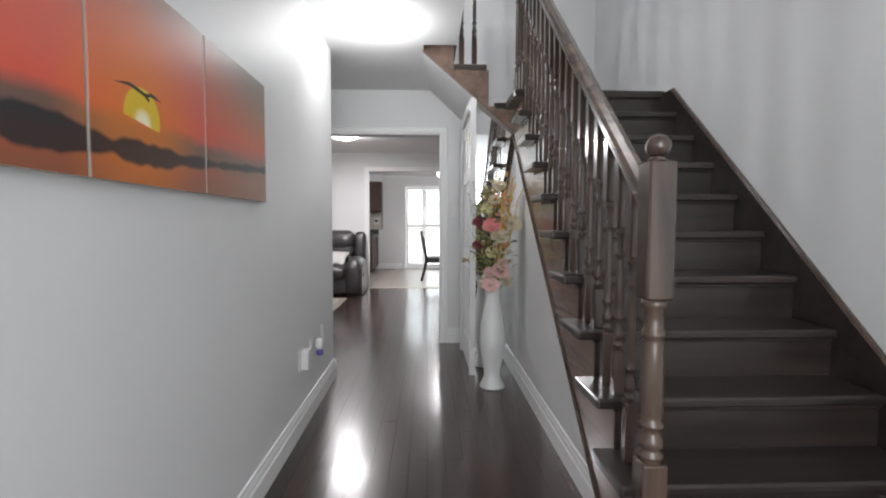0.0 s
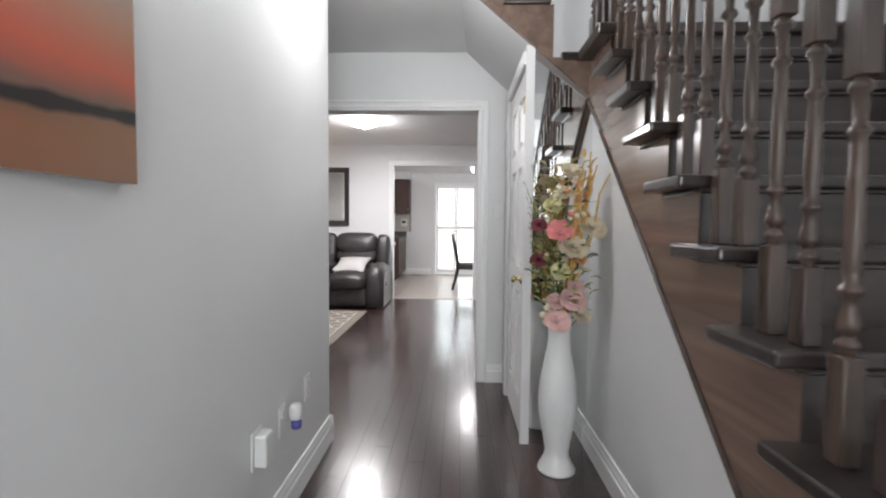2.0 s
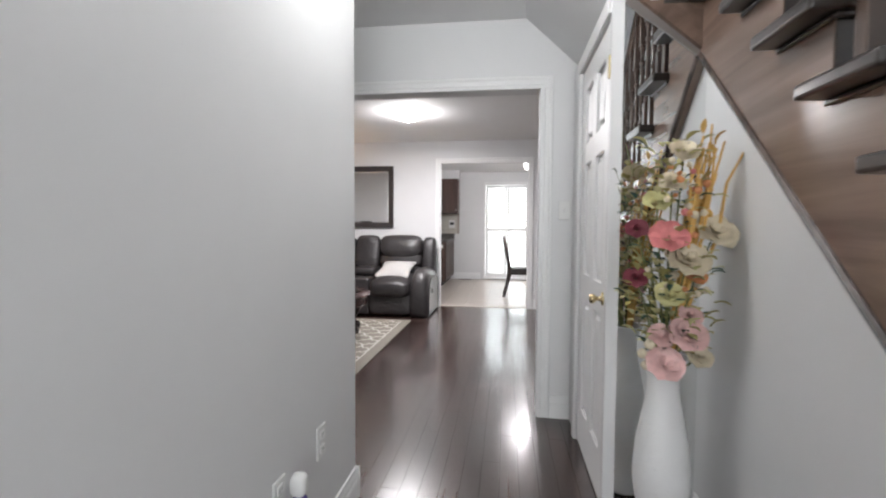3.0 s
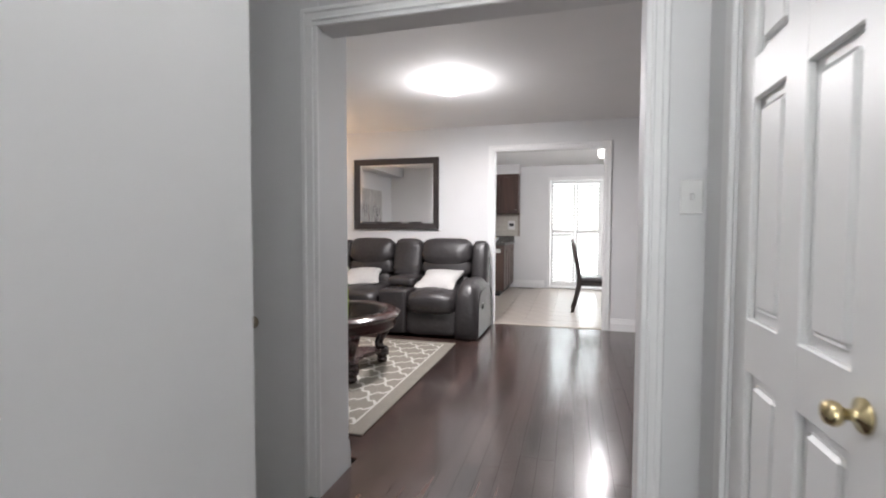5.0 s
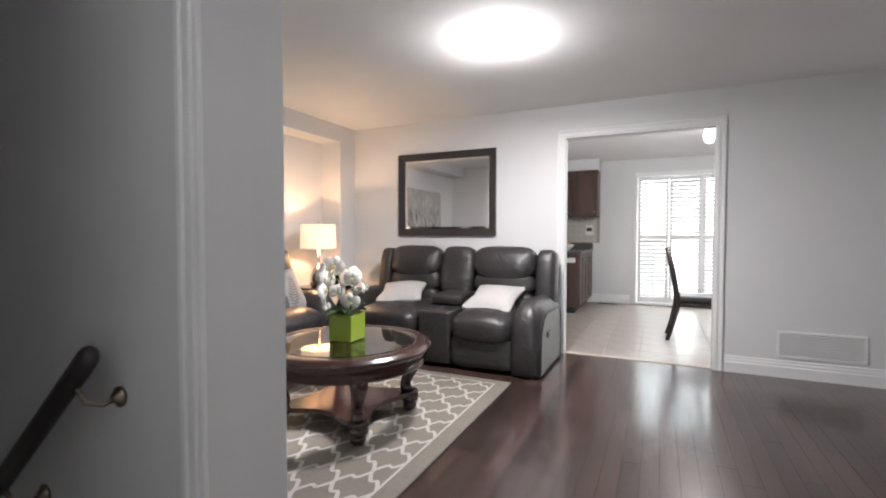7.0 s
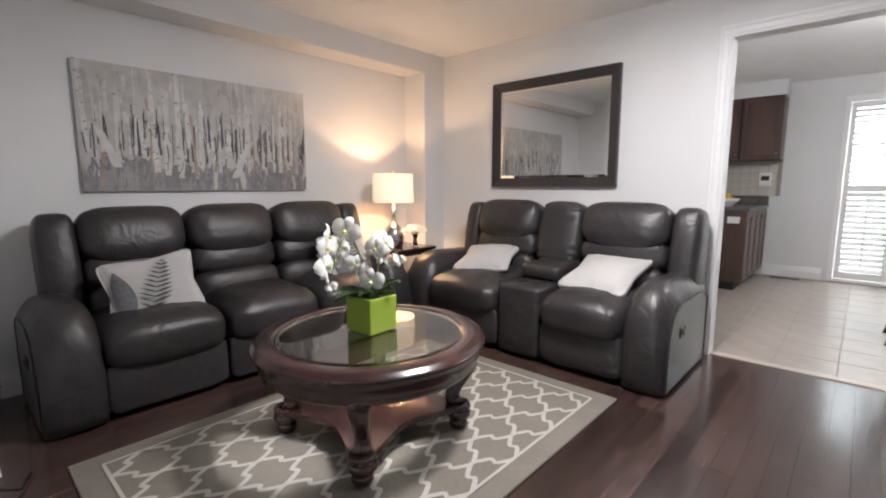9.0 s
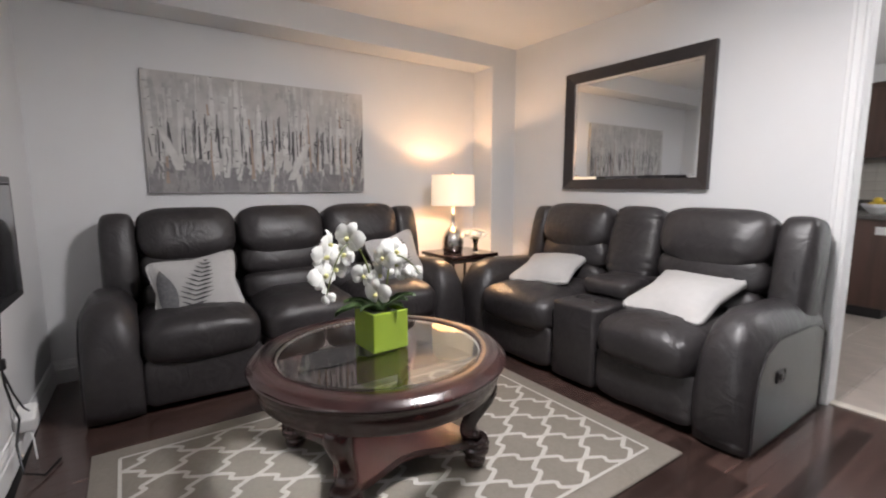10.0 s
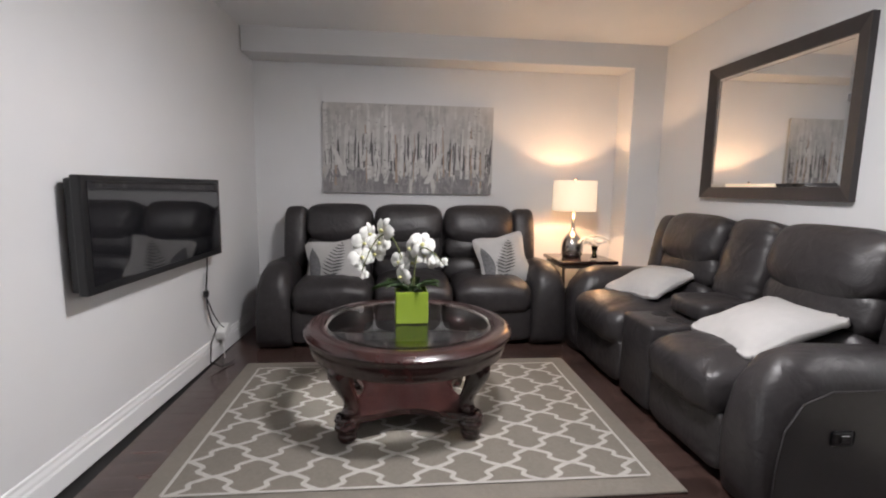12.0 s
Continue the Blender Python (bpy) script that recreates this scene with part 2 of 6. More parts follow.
def soft(bm, cx, cy, cz, sx, sy, sz, e=0.45, nu=16, nv=28, tilt=0.0, bend=None, ez=None):
    """A stuffed, rounded block (a superellipsoid), tilted about y; bend moves each point of it."""
    ez = e if ez is None else ez

    def pw(v, k):
        return math.copysign(abs(v) ** k, v)
    verts = []
    for i in range(nu + 1):
        a = -math.pi / 2 + math.pi * i / nu
        row = []
        for j in range(nv):
            b = 2 * math.pi * j / nv
            p = Vector((pw(math.cos(a), ez) * pw(math.cos(b), e) * sx / 2, pw(math.cos(a), ez) * pw(math.sin(b), e) * sy / 2, pw(math.sin(a), ez) * sz / 2))
            if bend:
                p = bend(p)
            if tilt:
                p.rotate(Euler((0, radians(tilt), 0)))
            row.append(p + Vector((cx, cy, cz)))
        verts.append(row)
    lo, hi = bm.verts.new(verts[0][0]), bm.verts.new(verts[-1][0])
    rings = [[bm.verts.new(p) for p in row] for row in verts[1:-1]]
    for a, b in zip(rings, rings[1:]):
        for k in range(nv):
            bm.faces.new((a[k], a[(k + 1) % nv], b[(k + 1) % nv], b[k]))
    for k in range(nv):
        bm.faces.new((lo, rings[0][(k + 1) % nv], rings[0][k]))
        bm.faces.new((hi, rings[-1][k], rings[-1][(k + 1) % nv]))
    return bm


def structure(name, bm, mat, label, category, parent=None):
    ob = part(name, bm, mat, parent)
    return tagged(ob, label, category, kind="structure")

# ---- plan: the hall runs along y, the living room lies beyond, the kitchen behind it ----
HL, HR, HEND = -0.70, 0.70, 3.46          # hall walls left and right, end of the left wall
WY0, WY1 = 4.45, 4.72                     # wall between hall and living room
OPL, OPR, OPT = -1.14, 0.13, 2.01         # opening to the living room
LX0, LX1 = -3.80, 2.0                     # living room
TVY, FARY, FARY1 = 4.80, 8.31, 8.43       # television wall, far wall
KL, KR, KT = -1.03, 0.24, 2.11            # opening to the kitchen
KBACK = 12.1
H = 2.43                                  # ceilings
SX1 = 1.62                                # stair wall
RISE, RUN, NOSE1 = 0.1874, 0.200, 1.104
LAND_Y = 3.46
UP = 5.1

structure("wall_hall", boxes((HL - 0.12, -1.7, -0.02, HL, HEND, H)), PAINT, "pale grey painted hall wall", "wall")
structure("wall_entry", boxes((HL - 0.12, -1.8, -0.02, SX1 + 0.1, -1.7, UP)), PAINT, "plain pale grey entry wall", "wall")
structure("wall_stair", boxes((SX1, -1.7, -0.02, SX1 + 0.1, WY0, UP)), PAINT, "tall pale grey wall beside the stairs", "wall")
# wall between hall and living room, round the opening
structure("wall_living_front", boxes((OPR, WY0, -0.02, LX1, 4.57, H), (OPL, WY0, OPT, OPR, 4.57, H)), PAINT, "pale grey wall around a cased opening", "wall")
bm = prism(bmesh.new(), [(LX0 - 0.1, WY0), (OPL - 0.002, WY0), (OPL - 0.002, 4.70), (LX0, TVY), (LX0 - 0.1, TVY)], "z", -2.2, H)
structure("wall_television", bm, PAINT, "pale grey wall carrying a wide black glass-fronted unit", "wall")
structure("wall_above_landing", boxes((-1.2, WY0, H + 0.3, SX1, WY0 + 0.1, UP), (-0.02, WY0, H, SX1, WY0 + 0.1, H + 0.3)), PAINT, "pale grey upper stairwell wall", "wall")
# basement stairwell beside the hall
structure("wall_basement", boxes((-3.9, HEND - 0.12, -2.2, HL - 0.12, HEND - 0.002, H)), PAINT, "pale grey basement stairwell wall", "wall")
structure("wall_basement_end", boxes((-3.9, HEND, -2.2, -3.8, WY0, H)), PAINT, "pale grey basement stairwell end", "wall")
structure("wall_birch", boxes((LX0 - 0.1, TVY, -0.02, LX0, FARY, H)), PAINT, "pale grey living room wall", "wall")
structure("wall_far", boxes((LX0 - 0.1, FARY, -0.02, KL, FARY1, H), (KR, FARY, -0.02, LX1, FARY1, H), (KL, FARY, KT, KR, FARY1, H)), PAINT, "pale grey wall with a cased kitchen opening", "wall")
structure("wall_living_side", boxes((LX1, 4.70, -0.02, LX1 + 0.1, FARY1, H)), PAINT, "plain pale grey wall", "wall")
BX, BZ, PY = -3.53, 2.24, 8.03
structure("bulkhead", boxes((LX0, TVY, BZ, BX, FARY, H), (LX0, PY, 0, BX, FARY, BZ)), PAINT, "boxed bulkhead and pilaster painted wall colour", "bulkhead")
structure("ceiling_living", boxes((LX0 - 0.1, 4.70, H, LX1 + 0.1, FARY1, H + 0.1)), CEIL, "white textured ceiling", "ceiling")
WELL = 0.22
structure("ceiling_hall", boxes((-3.9, HEND - 0.12, H, -0.02, 4.70, H + 0.3), (HL - 0.12, -1.7, H, WELL, HEND - 0.12, H + 0.3), (WELL, -1.7, H, SX1, 0.4, H + 0.3), (-0.0195, LAND_Y + 0.0125, H, 0.05, WY0, H + 0.02)), CEIL, "white textured hall ceiling", "ceiling")
structure("wall_upstairs", boxes((-1.3, -1.7, H + 0.3, -1.2, WY0 + 0.1, UP)), PAINT, "pale grey upstairs wall", "wall")
structure("ceiling_upstairs", boxes((-1.3, -1.8, UP, SX1 + 0.1, WY0 + 0.1, UP + 0.1)), CEIL, "white upstairs ceiling", "ceiling")
# kitchen shell
structure("wall_kitchen", boxes((-2.1, FARY1, -0.02, -2.0, KBACK, H)), PAINT, "pale kitchen wall", "wall")
structure("wall_kitchen_side", boxes((2.6, FARY1, -0.02, 2.7, KBACK, H)), PAINT, "pale kitchen wall", "wall")
DX0, DX1, DT = -0.58, 1.42, 2.20
structure("wall_kitchen_back", boxes((-2.1, KBACK, -0.02, DX0, KBACK + 0.15, H), (DX1, KBACK, -0.02, 2.7, KBACK + 0.15, H), (DX0, KBACK, DT, DX1, KBACK + 0.15, H)), PAINT, "pale kitchen wall round a patio door", "wall")
structure("ceiling_kitchen", boxes((-2.1, FARY1, H, 2.7, KBACK + 0.15, H + 0.1)), CEIL, "white kitchen ceiling", "ceiling")
structure("ground", boxes((-40, 12.4, -0.6, 40, 80, -0.5)), material("paving", (0.4, 0.39, 0.37), 0.9, vary=0.2, scale=2), "pale sunlit paving outside", "ground")
# sub-floors
structure("floor", boxes((HL - 0.12, -1.7, -0.12, SX1, FARY + 0.06, -0.012), (LX0, TVY - 0.1, -0.12, HL - 0.12, FARY + 0.06, -0.012), (SX1, WY0, -0.12, LX1, FARY + 0.06, -0.012), (-1.2, HEND, -0.12, HL - 0.12, TVY, -0.012)), FLOOR_GAP, "dark hardwood strip floor", "floor")
structure("floor_kitchen", boxes((-2.1, FARY + 0.06, -0.12, 2.7, KBACK + 0.15, -0.010)), GROUT, "beige tiled kitchen floor", "floor")

# ---- trim: skirtings and casings ----
SKIRT = [(0, 0), (0.017, 0), (0.017, 0.085), (0.012, 0.095), (0.012, 0.108), (0.007, 0.125), (0.007, 0.138), (0, 0.142)]


def skirting(name, a, b, out):
    """A moulded skirting from a to b (x, y) on the floor, standing out from its wall towards out."""
    bm = bmesh.new()
    ends = [[bm.verts.new((p[0] + out[0] * d, p[1] + out[1] * d, z)) for d, z in SKIRT] for p in (a, b)]
    n = len(SKIRT)
    for k in range(n):
        bm.faces.new((ends[0][k], ends[0][(k + 1) % n], ends[1][(k + 1) % n], ends[1][k]))
    bm.faces.new(ends[0])
    bm.faces.new(ends[1][::-1])
    return structure(name, bm, TRIM, "white moulded skirting board", "skirting board")


skirting("baseboard_hall", (HL, -1.7), (HL, HEND), (1, 0))
skirting("baseboard_hall_end", (HL - 0.12, HEND), (HL + 0.017, HEND), (0, 1))
skirting("baseboard_stairs", (HR - 0.02, 1.66), (HR - 0.02, LAND_Y), (-1, 0))
skirting("baseboard_opening", (OPR + 0.08, WY0), (0.33, WY0), (0, -1))
skirting("baseboard_television", (OPL, 4.70), (LX0, TVY), (0.0388, 0.999))
skirting("baseboard_birch", (LX0, TVY), (LX0, PY), (1, 0))
skirting("baseboard_pilaster", (LX0, PY), (BX, PY), (0, -1))
skirting("baseboard_far", (BX, FARY), (KL - 0.09, FARY), (0, -1))
skirting("baseboard_far_b", (KR + 0.09, FARY), (LX1, FARY), (0, -1))
skirting("baseboard_kitchen", (-1.25, KBACK), (DX0 - 0.06, KBACK), (0, -1))


def casing(name, x0, x1, top, y, out, w=0.075):
    """Moulded white casing round an opening in a wall along x."""
    ob = tagged(new(name), "white moulded door casing", "door casing", kind="structure")
    for n, r in (("upright", (x0 - w, 0, x0, top)), ("upright", (x1, 0, x1 + w, top)), ("head", (x0 - w, top, x1 + w, top + w))):
        bm = bmesh.new()
        lo, hi = sorted((y, y + out * 0.014))
        box(bm, r[0], lo, r[1], r[2], hi, r[3], 0.003)
        # raised outer and inner beads
        t0, t1 = sorted((y + out * 0.012, y + out * 0.022))
        if n == "upright":
            inner = (r[2] - 0.03, r[2] - 0.018) if r[2] == x0 else (r[0] + 0.018, r[0] + 0.03)
            outer = (r[0], r[0] + 0.022) if r[2] == x0 else (r[2] - 0.022, r[2])
            box(bm, inner[0], t0, 0, inner[1], t1, top, 0.003)
            box(bm, outer[0], t0, 0, outer[1], t1 + 0, top + w * 0.9, 0.004)
        else:
            box(bm, x0 - 0.02, t0, top + 0.018, x1 + 0.02, t1, top + 0.03, 0.003)
            box(bm, x0 - w + 0.001, t0, top + w - 0.022, x1 + w - 0.001, t1, top + w - 0.001, 0.004)
        part(n, bm, TRIM, ob)
    return ob


casing("trim_living", OPL, OPR, OPT, WY0, -1)
casing("trim_kitchen", KL, KR, KT, FARY, -1)
structure("threshold", boxes((KL, FARY + 0.03, -0.01, KR, FARY + 0.09, 0.008), bevel=0.003), material("threshold_strip", (0.5, 0.46, 0.4), 0.5, vary=0.1), "pale threshold strip", "threshold")

# ---- staircase ----
stairs = thing("staircase", pose(0, 0, 0), "dark walnut staircase with closed risers turning at a landing", "staircase")


LANDING = RISE * 11
UP_1, UP_2 = 2.335, 2.535                 # first treads of the upper flight


def slope_z(y):
    """The pitch line that handrail and skirt boards follow."""
    return 0.195 + (y - 1.384) * 0.942


for k in range(10):
    y = NOSE1 + RUN * k
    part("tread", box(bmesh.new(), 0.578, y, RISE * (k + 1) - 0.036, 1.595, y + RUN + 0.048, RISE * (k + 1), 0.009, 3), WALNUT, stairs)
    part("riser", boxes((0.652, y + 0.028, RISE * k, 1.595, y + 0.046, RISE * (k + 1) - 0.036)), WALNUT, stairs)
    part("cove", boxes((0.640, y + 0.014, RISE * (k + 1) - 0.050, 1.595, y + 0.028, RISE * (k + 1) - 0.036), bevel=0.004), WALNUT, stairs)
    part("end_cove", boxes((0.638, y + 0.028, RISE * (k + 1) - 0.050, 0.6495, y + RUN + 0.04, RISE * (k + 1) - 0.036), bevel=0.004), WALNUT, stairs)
y = NOSE1 + RUN * 10
part("riser", boxes((0.652, y + 0.028, RISE * 10, 1.595, y + 0.046, LANDING - 0.05)), WALNUT, stairs)
part("landing", boxes((0.588, y, LANDING - 0.05, 1.617, LAND_Y - 0.016, LANDING), (0.505, LAND_Y - 0.0155, LANDING - 0.05, 1.617, WY0, LANDING), bevel=0.006), WALNUT, stairs)
for k, z in enumerate((UP_1, UP_2)):
    x = 0.447 - 0.215 * k
    part("tread", box(bmesh.new(), x - 0.243, LAND_Y - 0.03, z - 0.038, x, WY0, z, 0.008, 2), WALNUT, stairs)
    part("riser", boxes((x - 0.046, LAND_Y, (LANDING + 0.06, UP_1)[k], x - 0.028, WY0, z - 0.038)), WALNUT, stairs)
# stringer along the hall: stepped above, straight below
out = [(NOSE1 + 0.03, 0.0)]
for k in range(11):
    y = NOSE1 + 0.03 + RUN * k
    out += [(y, RISE * k), (y, RISE * (k + 1) - 0.04)] if k else [(y, RISE - 0.04)]
out += [(LAND_Y + 0.012, LANDING - 0.05), (LAND_Y + 0.012, slope_z(LAND_Y) - 0.33), (1.535, 0.0)]
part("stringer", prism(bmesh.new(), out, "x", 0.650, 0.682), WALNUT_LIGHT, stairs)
# a bead along its lower edge
bm = bmesh.new()
tube(bm, [(0.650, 1.55, 0.01), (0.650, LAND_Y, slope_z(LAND_Y) - 0.325)], 0.012, 6)
part("bead", bm, WALNUT_Z, stairs)
# stringer of the upper flight, facing the entry
out = [(0.66, 2.032), (0.66, 1.84), (-0.03, H - 0.002), (-0.03, H + 0.12), (0.0, UP_2 - 0.04), (0.204, UP_2 - 0.04), (0.204, UP_1 - 0.04), (0.462, UP_1 - 0.04), (0.462, 2.032)]
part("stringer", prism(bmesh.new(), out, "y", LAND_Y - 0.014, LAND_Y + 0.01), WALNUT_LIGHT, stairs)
# wall stringer
def nosing_z(y):
    return RISE + (y - NOSE1) * RISE / RUN


out = [(0.98, 0.0), (0.98, nosing_z(0.98) + 0.09), (2.99, nosing_z(2.99) + 0.075), (LAND_Y, nosing_z(2.99) + 0.075), (LAND_Y, LANDING - 0.3), (1.75, 0.0)]
part("wall_stringer", prism(bmesh.new(), out, "x", 1.595, 1.618), WALNUT, stairs)
part("cap", tube(bmesh.new(), [(1.607, 0.98, nosing_z(0.98) + 0.095), (1.607, 2.99, nosing_z(2.99) + 0.08), (1.607, LAND_Y, nosing_z(2.99) + 0.08)], 0.014, 6), WALNUT_Z, stairs)
# wall under the stairs and the soffit
out = [(1.54, -0.02), (LAND_Y + 0.03, -0.02), (LAND_Y + 0.03, slope_z(LAND_Y) - 0.32), (LAND_Y, slope_z(LAND_Y) - 0.32), (1.54, 0.02)]
structure("wall_under_stairs", prism(bmesh.new(), out, "x", HR - 0.02, HR), PAINT, "pale grey wall under the stairs", "wall")
bm = bmesh.new()
ends = [[bm.verts.new((x, y, z)) for x, z in ((0.66, 1.845), (crease, H - 0.001), (crease, H + 0.05), (0.66, 1.92))] for y, crease in ((LAND_Y + 0.011, -0.028), (WY0, 0.04))]
for k in range(4):
    bm.faces.new((ends[0][k], ends[0][(k + 1) % 4], ends[1][(k + 1) % 4], ends[1][k]))
bm.faces.new(ends[0])
bm.faces.new(ends[1][::-1])
structure("soffit", bm, PAINT, "sloping pale grey soffit under the stairs", "soffit")

# ---- railing ----
rail = thing("stair_railing", pose(0, 0, 0), "dark turned wooden balustrade with a thick handrail", "railing")


def baluster_mesh(h, foot=0.20):
    """Square foot and head with a turned shaft between, h metres high."""
    bm = bmesh.new()
    s = 0.0195
    head = h - 0.235
    box(bm, -s, -s, 0, s, s, foot, 0.003)
    box(bm, -s, -s, head, s, s, h, 0.003)
    m = head - foot
    prof = [(0.015, 0), (0.010, 0.006), (0.0195, 0.015), (0.0195, 0.023), (0.011, 0.031), (0.012, 0.037), (0.020, 0.046), (0.018, 0.060), (0.0125, 0.082), (0.010, 0.100), (0.019, 0.110), (0.019, 0.118), (0.011, 0.127), (0.0145, 0.150),
            (0.0155, 0.20), (0.0125, m - 0.115), (0.0105, m - 0.105), (0.019, m - 0.095), (0.019, m - 0.087), (0.0105, m - 0.078), (0.0115, m - 0.030), (0.0195, m - 0.020), (0.0195, m - 0.011), (0.012, m - 0.004), (0.015, m)]
    lathe(bm, prof, 12, (0, 0, foot))
    for f in bm.faces:
        f.smooth = len(f.verts) == 4 and f.calc_area() < 0.004
    me = bpy.data.meshes.new("baluster")
    bm.to_mesh(me)
    bm.free()
    me.materials.append(WALNUT_Z)
    return me


RAILX = 0.668


def rail_z(y):
    return slope_z(y) + 1.04


pair = [baluster_mesh(rail_z(NOSE1 + dy) - RISE - 0.02, foot) for dy, foot in ((0.052, 0.155), (0.152, 0.195))]
for k in range(1, 10):
    for me, dy in zip(pair, (0.052, 0.152)):
        ob = again("baluster", me, pose(RAILX, NOSE1 + RUN * k + dy, RISE * (k + 1)), rail)
        # the rail is slightly steeper than the flight
        ob.scale.z = (rail_z(NOSE1 + RUN * k + dy) - RISE * (k + 1) - 0.02) / (rail_z(NOSE1 + dy) - RISE - 0.02)
for y in (3.150, 3.250, 3.350):
    part_h = rail_z(y) - LANDING - 0.02
    again("baluster", baluster_mesh(part_h, 0.19), pose(RAILX, y, LANDING), rail)
upper = baluster_mesh(0.86)
for k in range(2):
    for dx in (0.09, 0.185):
        again("baluster", upper, pose(0.447 - 0.215 * k - dx, LAND_Y + 0.03, (UP_1, UP_2)[k]), rail)
for x in (-0.12, -0.24, -0.36):
    again("baluster", upper, pose(x, LAND_Y + 0.03, H + 0.3), rail)


def handrail(a, b):
    """A moulded rail: wider rounded top over a narrower foot."""
    a, b = Vector(a), Vector(b)
    d = (b - a).normalized()
    side = d.cross(Vector((0, 0, 1))).normalized()
    up = side.cross(d)
    shape = [(-0.018, -0.022), (0.018, -0.022), (0.022, -0.004), (0.030, 0.002), (0.031, 0.018), (0.022, 0.032), (0.0, 0.038), (-0.022, 0.032), (-0.031, 0.018), (-0.030, 0.002), (-0.022, -0.004)]
    bm = bmesh.new()
    e = [[bm.verts.new(p + side * u + up * v) for u, v in shape] for p in (a, b)]
    n = len(shape)
    for k in range(n):
        bm.faces.new((e[0][k], e[0][(k + 1) % n], e[1][(k + 1) % n], e[1][k]))
    bm.faces.new(e[0])
    bm.faces.new(e[1][::-1])
    return bm


part("handrail", handrail((RAILX, 1.31, rail_z(1.31)), (RAILX, LAND_Y + 0.03, rail_z(LAND_Y + 0.03))), WALNUT_RAIL, rail)
part("handrail", handrail((0.70, LAND_Y + 0.03, 3.02), (-0.03, LAND_Y + 0.03, 3.66)), WALNUT_RAIL, rail)


def newel(z0, x, y, top, foot=0.20):
    """A post: square foot, turned shaft, square block, a ball on top."""
    bm = bmesh.new()
    s = 0.036
    b0 = top - 0.385
    box(bm, -s, -s, z0, s, s, z0 + foot, 0.004)
    box(bm, -s * 1.06, -s * 1.06, b0, s * 1.06, s * 1.06, top, 0.005)
    m = b0 - z0 - foot
    lathe(bm, [(0.030, 0), (0.024, 0.006), (0.036, 0.016), (0.037, 0.024), (0.026, 0.034), (0.027, 0.040), (0.037, 0.050), (0.034, 0.066), (0.027, 0.085), (0.025, 0.098), (0.036, 0.106), (0.036, 0.114), (0.027, 0.122), (0.031, 0.14), (0.032, 0.20), (0.029, m - 0.125), (0.027, m - 0.115), (0.035, m - 0.105), (0.035, m - 0.096), (0.027, m - 0.088), (0.028, m - 0.03), (0.036, m - 0.020), (0.036, m - 0.010), (0.030, m)], 24, (0, 0, z0 + foot))
    lathe(bm, [(0.026, 0), (0.028, 0.006), (0.017, 0.012), (0.018, 0.016)] + [(0.034 * math.cos(a), 0.044 + 0.034 * math.sin(a)) for a in np.linspace(-1.0, 1.5, 12)], 24, (0, 0, top))
    for f in bm.faces:
        f.smooth = f.calc_area() < 0.002
    ob = part("newel_post", bm, WALNUT_POST, rail)
    ob.location = (x, y, 0)
    return ob


newel(RISE, 0.648, 1.275, 1.328, 0.283)
newel(LANDING, 0.70, LAND_Y + 0.04, 3.30)

# guard rail upstairs along the stairwell
guard = thing("landing_railing", pose(0, 0, 0), "dark turned wooden guard rail upstairs", "railing")
for k in range(27):
    again("baluster", upper, pose(WELL - 0.04, 0.55 + 0.107 * k, H + 0.3), guard)
part("handrail", handrail((WELL - 0.04, 0.45, H + 1.18), (WELL - 0.04, 3.45, H + 1.18)), WALNUT, guard)

# ---- closet under the stairs: side mirror and panelled door ----
CX = 0.33
DY0, DY1, DOOR_T = 3.50, 4.17, 2.0
bm = boxes((CX, LAND_Y + 0.005, -0.02, CX + 0.045, DY0, 2.10), (CX, DY1, -0.02, CX + 0.1, WY0, 2.10), (CX, DY0, DOOR_T, CX + 0.1, DY1, 2.10))
structure("wall_closet", bm, PAINT, "pale grey closet wall", "wall")
structure("wall_closet_inside", boxes((CX + 0.045, LAND_Y + 0.03, -0.02, SX1, LAND_Y + 0.06, 1.84)), PAINT, "plain partition under the stairs", "wall")
mir = thing("wall_mirror", pose(0, 0, 0), "tall frameless mirror with a dark slanted top strip", "mirror")
part("mirror_glass", prism(bmesh.new(), [(CX + 0.047, 0.0), (HR - 0.022, 0.0), (HR - 0.022, 1.80), (CX + 0.047, 2.035)], "y", LAND_Y + 0.012, LAND_Y + 0.016), MIRROR, mir)
part("top_strip", prism(bmesh.new(), [(CX + 0.047, 2.035), (HR - 0.022, 1.80), (HR - 0.022, 1.86), (CX + 0.047, 2.115)], "y", LAND_Y + 0.008, LAND_Y + 0.016), material("bronze_strip", (0.16, 0.14, 0.13), 0.4, vary=0.1), mir)

door = thing("door_closet", pose(CX, DY0, 0.0), "closed white six-panel door with a brass knob", "door", kind="structure")
W = DY1 - DY0
bm = bmesh.new()
box(bm, 0.024, 0.003, 0.008, 0.045, W - 0.003, DOOR_T - 0.003)
cols = ((0.0, 0.105), (W / 2 - 0.05, W / 2 + 0.05), (W - 0.105, W))
rows = ((0.008, 0.22), (0.80, 0.94), (1.50, 1.61), (1.88, DOOR_T - 0.003))
for a, b in cols:
    box(bm, 0.006, max(a, 0.003), 0.008, 0.0245, min(b, W - 0.003), DOOR_T - 0.003, 0.004)
for a, b in rows:
    box(bm, 0.0065, 0.004, a, 0.0245, W - 0.004, b, 0.004)
part("leaf", bm, TRIM, door)
